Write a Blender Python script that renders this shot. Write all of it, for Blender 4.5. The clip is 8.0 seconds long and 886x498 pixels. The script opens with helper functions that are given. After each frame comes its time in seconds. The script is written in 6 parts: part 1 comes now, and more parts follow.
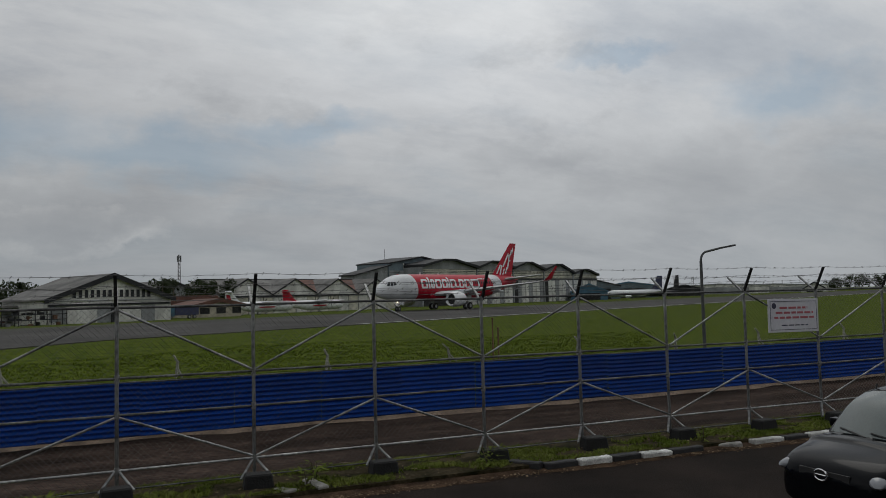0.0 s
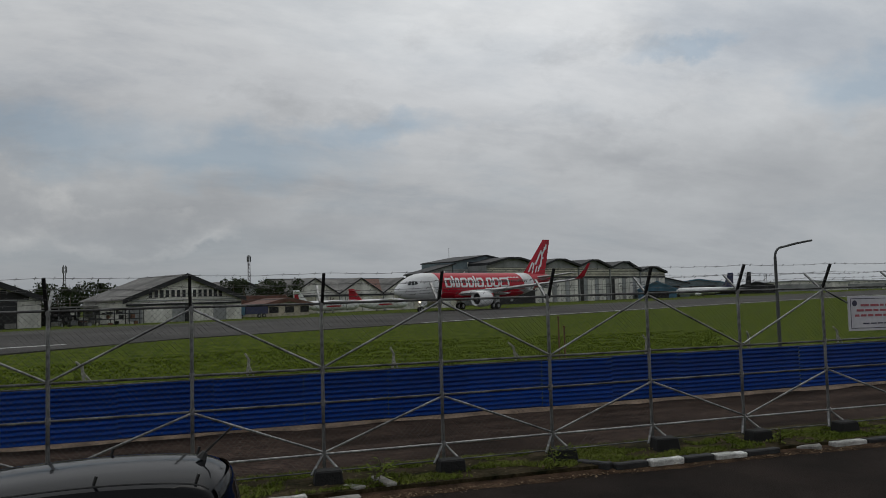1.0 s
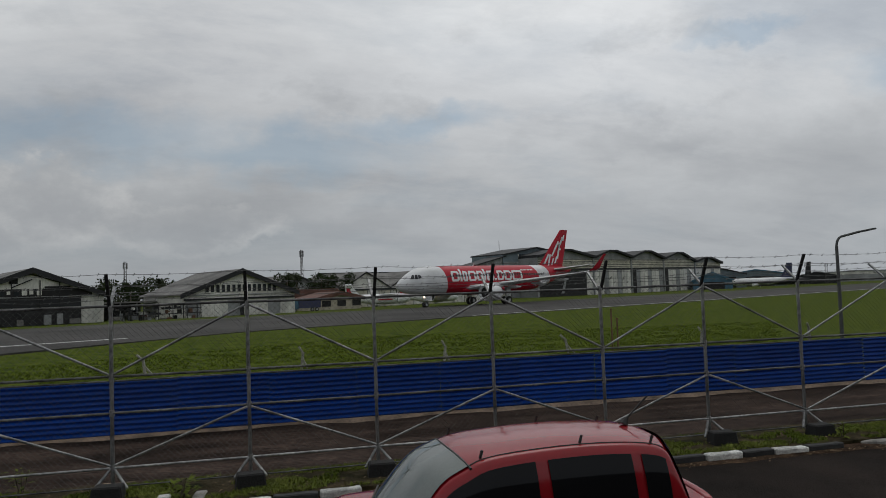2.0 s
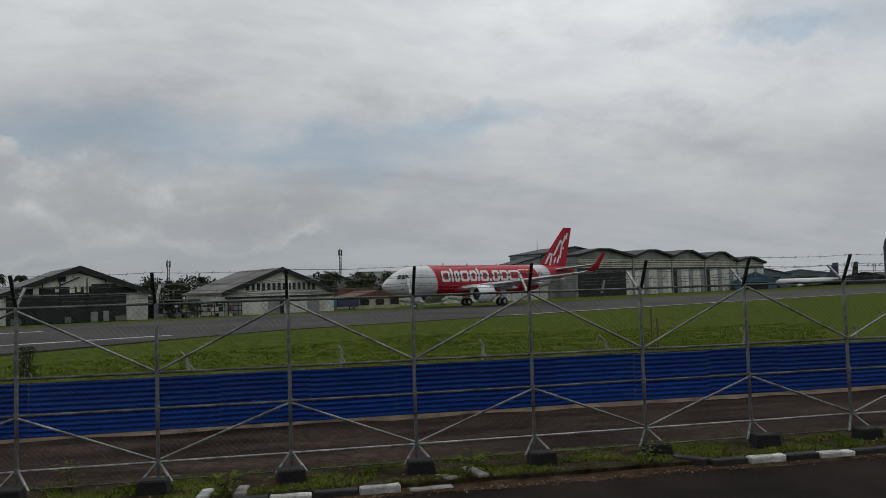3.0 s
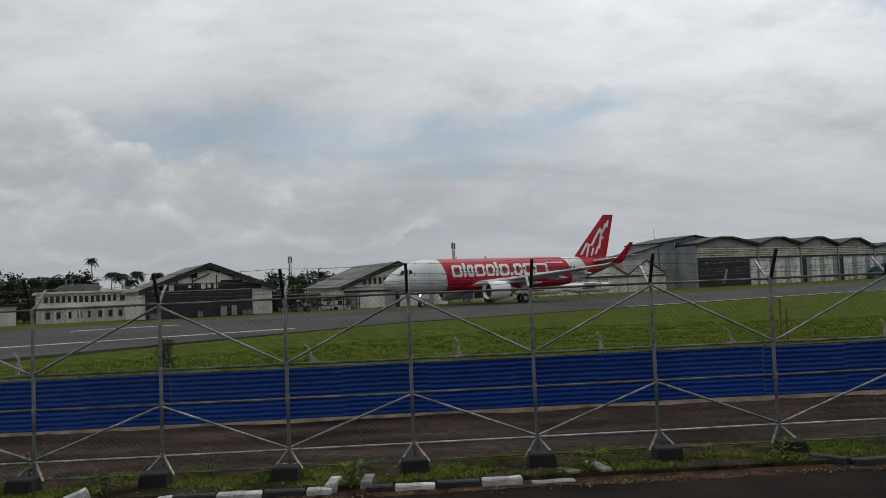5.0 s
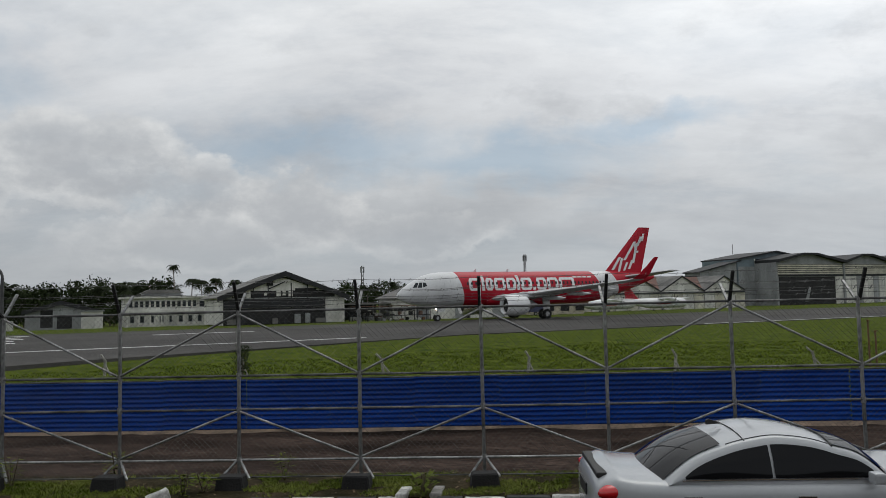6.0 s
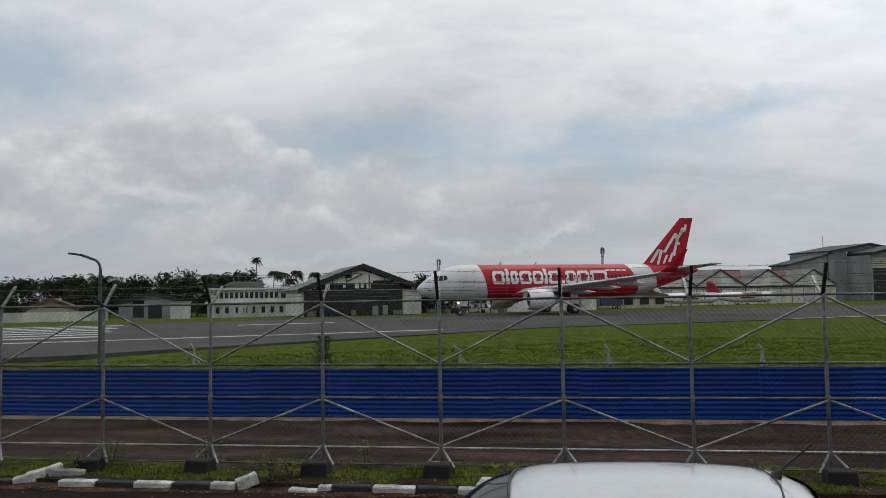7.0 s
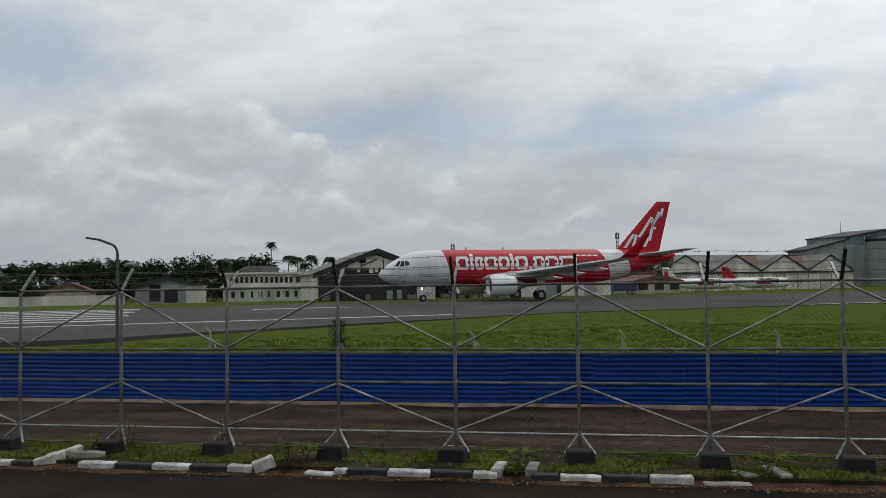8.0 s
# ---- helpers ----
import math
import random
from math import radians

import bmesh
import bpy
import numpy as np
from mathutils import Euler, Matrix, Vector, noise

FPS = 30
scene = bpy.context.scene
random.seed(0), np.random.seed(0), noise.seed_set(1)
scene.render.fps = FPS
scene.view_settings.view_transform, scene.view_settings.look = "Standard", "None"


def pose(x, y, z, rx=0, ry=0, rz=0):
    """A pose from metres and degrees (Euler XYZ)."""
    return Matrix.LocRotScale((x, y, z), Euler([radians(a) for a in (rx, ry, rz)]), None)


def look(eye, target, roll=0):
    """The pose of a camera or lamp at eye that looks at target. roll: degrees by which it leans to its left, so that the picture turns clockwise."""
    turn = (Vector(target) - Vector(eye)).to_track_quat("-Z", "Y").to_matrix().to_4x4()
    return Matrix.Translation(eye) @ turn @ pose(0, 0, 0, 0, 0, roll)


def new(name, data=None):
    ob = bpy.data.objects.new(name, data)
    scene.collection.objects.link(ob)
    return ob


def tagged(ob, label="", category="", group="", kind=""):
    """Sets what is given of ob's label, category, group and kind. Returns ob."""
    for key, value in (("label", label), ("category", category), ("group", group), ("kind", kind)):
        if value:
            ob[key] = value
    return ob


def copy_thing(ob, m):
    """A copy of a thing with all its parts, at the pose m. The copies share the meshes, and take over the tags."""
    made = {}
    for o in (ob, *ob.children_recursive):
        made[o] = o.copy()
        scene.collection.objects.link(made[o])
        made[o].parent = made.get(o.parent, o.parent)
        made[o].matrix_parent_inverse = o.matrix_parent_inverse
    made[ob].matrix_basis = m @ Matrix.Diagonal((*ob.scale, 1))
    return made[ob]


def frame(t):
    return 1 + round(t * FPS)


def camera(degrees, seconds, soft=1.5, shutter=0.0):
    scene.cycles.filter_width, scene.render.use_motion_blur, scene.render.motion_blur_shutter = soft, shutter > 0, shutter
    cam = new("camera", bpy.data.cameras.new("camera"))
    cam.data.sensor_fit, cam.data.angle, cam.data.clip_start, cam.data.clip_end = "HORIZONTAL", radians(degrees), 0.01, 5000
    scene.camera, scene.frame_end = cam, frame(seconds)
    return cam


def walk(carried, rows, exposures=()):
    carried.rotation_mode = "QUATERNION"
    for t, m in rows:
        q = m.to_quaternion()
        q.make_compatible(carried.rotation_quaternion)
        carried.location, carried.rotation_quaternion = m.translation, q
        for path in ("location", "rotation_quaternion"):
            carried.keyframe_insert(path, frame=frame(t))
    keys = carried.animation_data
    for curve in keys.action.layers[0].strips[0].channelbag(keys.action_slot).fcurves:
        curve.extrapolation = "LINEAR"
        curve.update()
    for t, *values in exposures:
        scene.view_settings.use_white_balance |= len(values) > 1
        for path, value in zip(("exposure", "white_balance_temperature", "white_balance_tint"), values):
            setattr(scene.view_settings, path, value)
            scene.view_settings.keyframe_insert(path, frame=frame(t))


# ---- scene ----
cam = camera(59.5, 8.0, soft=0.7)
PATH = [
    (0.0, pose(0.222, 0.071, 2.704, 93.477, 1.435, -21.909)),
    (0.1, pose(0.218, 0.072, 2.703, 93.582, 1.533, -21.548)),
    (0.2, pose(0.215, 0.073, 2.703, 93.697, 1.501, -21.058)),
    (0.3, pose(0.212, 0.074, 2.703, 93.762, 1.641, -20.479)),
    (0.5, pose(0.205, 0.075, 2.702, 93.805, 1.883, -19.232)),
    (1.0, pose(0.208, 0.092, 2.702, 93.502, 1.674, -17.152)),
    (1.5, pose(0.207, 0.108, 2.704, 93.300, 1.828, -15.243)),
    (2.8, pose(0.184, 0.067, 2.706, 92.992, 1.986, -11.092)),
    (3.0, pose(0.180, 0.061, 2.706, 93.129, 1.849, -10.635)),
    (3.5, pose(0.160, 0.050, 2.710, 93.007, 1.842, -9.039)),
    (4.0, pose(0.142, 0.044, 2.708, 92.517, 1.902, -6.859)),
    (4.5, pose(0.126, 0.053, 2.707, 92.232, 2.123, -5.035)),
    (4.7, pose(0.119, 0.049, 2.711, 92.487, 2.434, -3.626)),
    (5.8, pose(0.083, 0.026, 2.732, 93.667, 1.326, 0.969)),
    (6.0, pose(0.076, 0.022, 2.736, 93.910, 1.281, 2.903)),
    (6.5, pose(0.047, 0.007, 2.733, 93.859, 1.543, 5.696)),
    (7.0, pose(0.018, -0.006, 2.716, 93.489, 0.980, 8.503)),
    (7.5, pose(0.005, 0.001, 2.711, 92.815, 0.806, 8.802)),
    (8.0, pose(0.000, 0.000, 2.720, 92.390, 0.855, 9.532)),
]
walk(cam, PATH, exposures=[(0.0, -0.41), (1.5, -0.33), (3.5, -0.2), (4.7, -0.06), (6.0, 0.08), (8.0, 0.12)])

# ---- world and sun ----
SKY_STRENGTH = 0.1


def build_sky():
    w = bpy.data.worlds.new("sky")
    scene.world = w
    w.use_nodes = True
    nt = w.node_tree
    nt.nodes.clear()
    N, L = nt.nodes.new, nt.links.new
    out, bg = N("ShaderNodeOutputWorld"), N("ShaderNodeBackground")
    sky = N("ShaderNodeTexSky")
    sky.sky_type, sky.sun_disc = "NISHITA", False
    sky.sun_elevation, sky.sun_rotation = radians(58), radians(20)
    tc = N("ShaderNodeTexCoord")
    sep = N("ShaderNodeSeparateXYZ")
    L(tc.outputs["Generated"], sep.inputs[0])

    def m(op, a, b=None, c=None, clamp=False):
        n = N("ShaderNodeMath")
        n.operation, n.use_clamp = op, clamp
        for i, v in enumerate((a, b, c)):
            if v is None:
                continue
            if isinstance(v, (int, float)):
                n.inputs[i].default_value = v
            else:
                L(v, n.inputs[i])
        return n.outputs[0]

    # cloud sheet seen in perspective: direction divided by its height
    den = m("ADD", m("MAXIMUM", sep.outputs[2], 0.0), 0.3)
    comb = N("ShaderNodeCombineXYZ")
    L(m("DIVIDE", sep.outputs[0], den), comb.inputs[0])
    L(m("DIVIDE", sep.outputs[1], den), comb.inputs[1])

    def noise_tex(vec, scale, detail, rough, dist=0.0, off=(0, 0, 0), stretch=(1, 1, 1)):
        mp = N("ShaderNodeMapping")
        mp.inputs["Location"].default_value, mp.inputs["Scale"].default_value = off, stretch
        L(vec, mp.inputs[0])
        t = N("ShaderNodeTexNoise")
        t.inputs["Scale"].default_value, t.inputs["Detail"].default_value = scale, detail
        t.inputs["Roughness"].default_value, t.inputs["Distortion"].default_value = rough, dist
        L(mp.outputs[0], t.inputs["Vector"])
        return t.outputs["Fac"]

    gen = tc.outputs["Generated"]
    veil = noise_tex(comb.outputs[0], 1.9, 12, 0.64, 0.15, (3.1, 4.7, 0), (0.7, 1.25, 1))
    gaps = noise_tex(comb.outputs[0], 0.95, 6, 0.55, 0.2, (1.2, 9.4, 0), (0.8, 1.3, 1))
    puff = noise_tex(gen, 7.0, 12, 0.6, 0.0, (1.4, 0.6, 0.2), (1, 1, 1.9))
    edge_a = noise_tex(gen, 11.0, 10, 0.58, 0.0, (4.4, 2.6, 0.2), (1, 1, 1.5))
    edge_b = noise_tex(gen, 11.0, 10, 0.58, 0.0, (8.1, 5.3, 3.2), (1, 1, 1.5))

    # bearing to the right of straight ahead and height over the horizon, in degrees, ruffled by the noise
    deg = math.degrees(1)
    az0 = m("MULTIPLY", m("ARCTAN2", sep.outputs[0], sep.outputs[1]), deg)
    el0 = m("MULTIPLY", m("ARCSINE", sep.outputs[2]), deg)
    az = m("ADD", az0, m("MULTIPLY", m("SUBTRACT", edge_a, 0.5), 12.0))
    el = m("ADD", el0, m("MULTIPLY", m("SUBTRACT", edge_b, 0.5), 6.5))

    def inside(a, e, ra, re):
        """1 at the middle of a cloud or gap, 0 at its rim, negative outside."""
        u, v = m("DIVIDE", m("SUBTRACT", az, a), ra), m("DIVIDE", m("SUBTRACT", el, e), re)
        return m("SUBTRACT", 1.0, m("SQRT", m("ADD", m("MULTIPLY", u, u), m("MULTIPLY", v, v))))

    def most(spots):
        out = inside(*spots[0])
        for p in spots[1:]:
            out = m("MAXIMUM", out, inside(*p))
        return out

    def ramp(fac, stops):
        r = N("ShaderNodeValToRGB")
        while len(r.color_ramp.elements) < len(stops):
            r.color_ramp.elements.new(0.5)
        for e, (p, c) in zip(r.color_ramp.elements, stops):
            e.position, e.color = p, (*c, 1)
        L(fac, r.inputs[0])
        return r.outputs[0]

    def mix(fac, a, b, blend="MIX"):
        n = N("ShaderNodeMix")
        n.data_type, n.blend_type = "RGBA", blend
        if isinstance(fac, (int, float)):
            n.inputs[0].default_value = fac
        else:
            L(fac, n.inputs[0])
        for i, v in ((6, a), (7, b)):
            if isinstance(v, tuple):
                n.inputs[i].default_value = (*v, 1)
            else:
                L(v, n.inputs[i])
        return n.outputs[2]

    # high veil, whiter towards the zenith and towards the hidden sun
    base = ramp(sep.outputs[2], [(0.0, (0.42, 0.445, 0.47)), (0.14, (0.49, 0.51, 0.53)), (0.27, (0.64, 0.66, 0.685)), (0.36, (0.73, 0.75, 0.77)), (0.9, (0.62, 0.64, 0.655))])
    shade = ramp(veil, [(0.3, (0.77, 0.78, 0.805)), (0.5, (1.0, 1.0, 1.0)), (0.7, (1.16, 1.158, 1.15))])
    col = mix(1.0, base, shade, "MULTIPLY")
    # thin places where the blue shows through
    scaled = mix(1.0, sky.outputs[0], (SKY_STRENGTH,) * 3, "MULTIPLY")
    blue = mix(0.75, scaled, (0.27, 0.39, 0.49))
    thin = ramp(m("ADD", m("MULTIPLY", gaps, 0.65), m("MULTIPLY", veil, 0.35)), [(0.41, (1, 1, 1)), (0.5, (0, 0, 0))])
    gap = most([(2, 10.3, 13, 2.6), (-12, 11.2, 15, 3.0), (-37, 15.5, 9, 4.2), (47, 13.2, 7, 3.2), (36, 17.0, 6, 1.2), (12, 12.0, 9, 1.8), (-22, 8.0, 5, 1.6)])
    gap = ramp(gap, [(0.0, (0, 0, 0)), (0.75, (1, 1, 1))])
    col = mix(m("MAXIMUM", m("MULTIPLY", thin, 0.16), m("MULTIPLY", gap, 0.56)), col, blue)
    # heaped clouds low in the sky, bright on top and grey below
    heaps = [(-29, 10.2, 8.0, 3.6), (-20, 7.8, 5, 3.2), (-13.0, 6.2, 6.0, 3.2), (-21.5, 4.6, 8, 2.6), (-38, 7.5, 7, 4.0), (-4, 5.0, 7, 2.0)]
    heap = most(heaps)
    above = noise_tex(gen, 11.0, 10, 0.58, 0.0, (8.1, 5.3, 3.235), (1, 1, 1.5))
    lit = m("ADD", m("MULTIPLY_ADD", m("SUBTRACT", above, edge_b), 2.4, 0.78), m("MULTIPLY", heap, -0.75), clamp=True)
    heap_col = ramp(lit, [(0.1, (0.43, 0.45, 0.475)), (0.4, (0.49, 0.51, 0.53)), (0.7, (0.6, 0.615, 0.625)), (1.0, (0.72, 0.73, 0.73))])
    heap_on = ramp(heap, [(0.0, (0, 0, 0)), (0.22, (1, 1, 1))])
    low = ramp(sep.outputs[2], [(0.03, (0.35, 0.35, 0.35)), (0.11, (1, 1, 1)), (0.3, (1, 1, 1)), (0.36, (0, 0, 0))])
    col = mix(m("MULTIPLY", m("MULTIPLY", heap_on, low), 0.72), col, heap_col)
    # soft grey banks under the veil
    bank = ramp(most([(41, 8.0, 9, 3.4), (49, 6.5, 7, 3.0), (20, 5.0, 9, 2.2), (-1, 6.2, 9, 2.6), (30, 10.0, 6, 1.4), (8, 5.0, 8, 2.0)]), [(0.0, (0, 0, 0)), (0.8, (1, 1, 1))])
    col = mix(m("MULTIPLY", bank, 0.5), col, (0.37, 0.39, 0.415))
    # small grey rags of cloud
    rag = ramp(puff, [(0.54, (0, 0, 0)), (0.68, (1, 1, 1))])
    col = mix(m("MULTIPLY", m("MULTIPLY", rag, low), 0.4), col, (0.4, 0.42, 0.445))
    side = m("ADD", m("MULTIPLY", sep.outputs[0], math.sin(radians(32))), m("MULTIPLY", sep.outputs[1], math.cos(radians(32))))
    glow = ramp(side, [(0.0, (0.93, 0.93, 0.93)), (0.7, (0.93, 0.93, 0.93)), (0.87, (0.97, 0.97, 0.97)), (0.97, (1.12, 1.12, 1.12))])
    col = mix(1.0, col, glow, "MULTIPLY")
    # the cloud is brightest round the hidden sun
    near = m("ADD", m("ADD", m("MULTIPLY", sep.outputs[0], 0.26), m("MULTIPLY", sep.outputs[1], 0.43)), m("MULTIPLY", sep.outputs[2], 0.865))
    col = mix(1.0, col, ramp(m("MULTIPLY", near, 0.4), [(0.24, (1, 1, 1)), (0.3, (1.06, 1.06, 1.06)), (0.36, (1.45, 1.44, 1.42)), (0.4, (2.3, 2.27, 2.2))]), "MULTIPLY")
    # pale haze above the horizon
    haze = ramp(sep.outputs[2], [(0.0, (1, 1, 1)), (0.13, (0, 0, 0))])
    col = mix(m("MULTIPLY", haze, 0.5), col, mix(1.0, (0.42, 0.445, 0.467), glow, "MULTIPLY"))
    L(col, bg.inputs[0])
    bg.inputs[1].default_value = 1.0
    L(bg.outputs[0], out.inputs[0])


build_sky()
sun = new("sun", bpy.data.lights.new("sun", "SUN"))
sun.data.energy, sun.data.angle, sun.data.color = 0.3, radians(30), (1.0, 0.96, 0.9)
sun.matrix_world = look((0, 0, 60), (-18, -30, 0))

# ---- materials ----


def mat(name, color, rough=0.7, metal=0.0, var=0.25, scale=3.0, fine=40.0, bump=0.15, tint=None, spec=0.5, stretch=(1, 1, 1), per_object=0.0, coat=0.0, grain=0.5):
    """Base colour varied at two scales, with relief."""
    m = bpy.data.materials.new(name)
    m.use_nodes = True
    nt = m.node_tree
    b = nt.nodes["Principled BSDF"]
    N, L = nt.nodes.new, nt.links.new
    tc = N("ShaderNodeTexCoord")
    mp = N("ShaderNodeMapping")
    mp.inputs["Scale"].default_value = stretch
    L(tc.outputs["Object"], mp.inputs[0])

    def tex(sc, detail):
        t = N("ShaderNodeTexNoise")
        t.inputs["Scale"].default_value, t.inputs["Detail"].default_value = sc, detail
        L(mp.outputs[0], t.inputs["Vector"])
        return t.outputs["Fac"]

    a, c = tex(scale, 5), tex(fine, 4)
    lo = tuple(v * (1 - var) for v in color)
    hi = tint or tuple(min(1, v * (1 + var)) for v in color)
    r = N("ShaderNodeValToRGB")
    r.color_ramp.elements[0].position, r.color_ramp.elements[0].color = 0.32, (*lo, 1)
    r.color_ramp.elements[1].position, r.color_ramp.elements[1].color = 0.68, (*hi, 1)
    L(a, r.inputs[0])
    mx = N("ShaderNodeMix")
    mx.data_type, mx.blend_type = "RGBA", "MULTIPLY"
    mx.inputs[0].default_value = min(1.0, var * 1.6)
    r2 = N("ShaderNodeValToRGB")
    r2.color_ramp.elements[0].position, r2.color_ramp.elements[0].color = 0.3, (grain, grain, grain, 1)
    r2.color_ramp.elements[1].position, r2.color_ramp.elements[1].color = 0.7, (1.25, 1.25, 1.25, 1)
    L(c, r2.inputs[0])
    L(r.outputs[0], mx.inputs[6])
    L(r2.outputs[0], mx.inputs[7])
    col = mx.outputs[2]
    if per_object:
        oi = N("ShaderNodeObjectInfo")
        hsv = N("ShaderNodeHueSaturation")
        ma = N("ShaderNodeMath")
        ma.operation = "MULTIPLY_ADD"
        ma.inputs[1].default_value, ma.inputs[2].default_value = 2 * per_object, 1 - per_object
        L(oi.outputs["Random"], ma.inputs[0])
        L(ma.outputs[0], hsv.inputs["Value"])
        L(col, hsv.inputs["Color"])
        col = hsv.outputs[0]
    L(col, b.inputs["Base Color"])
    b.inputs["Roughness"].default_value, b.inputs["Metallic"].default_value = rough, metal
    b.inputs["Specular IOR Level"].default_value = spec
    b.inputs["Coat Weight"].default_value = coat
    b.inputs["Coat Roughness"].default_value = 0.05
    if bump:
        bp = N("ShaderNodeBump")
        bp.inputs["Strength"].default_value, bp.inputs["Distance"].default_value = bump, 0.02
        L(c, bp.inputs["Height"])
        L(bp.outputs[0], b.inputs["Normal"])
    return m


def glass_mat(name, color, rough=0.05, spec=0.2):
    m = mat(name, color, rough, var=0.06, scale=1.5, bump=0.0, spec=spec, grain=0.05)
    return m


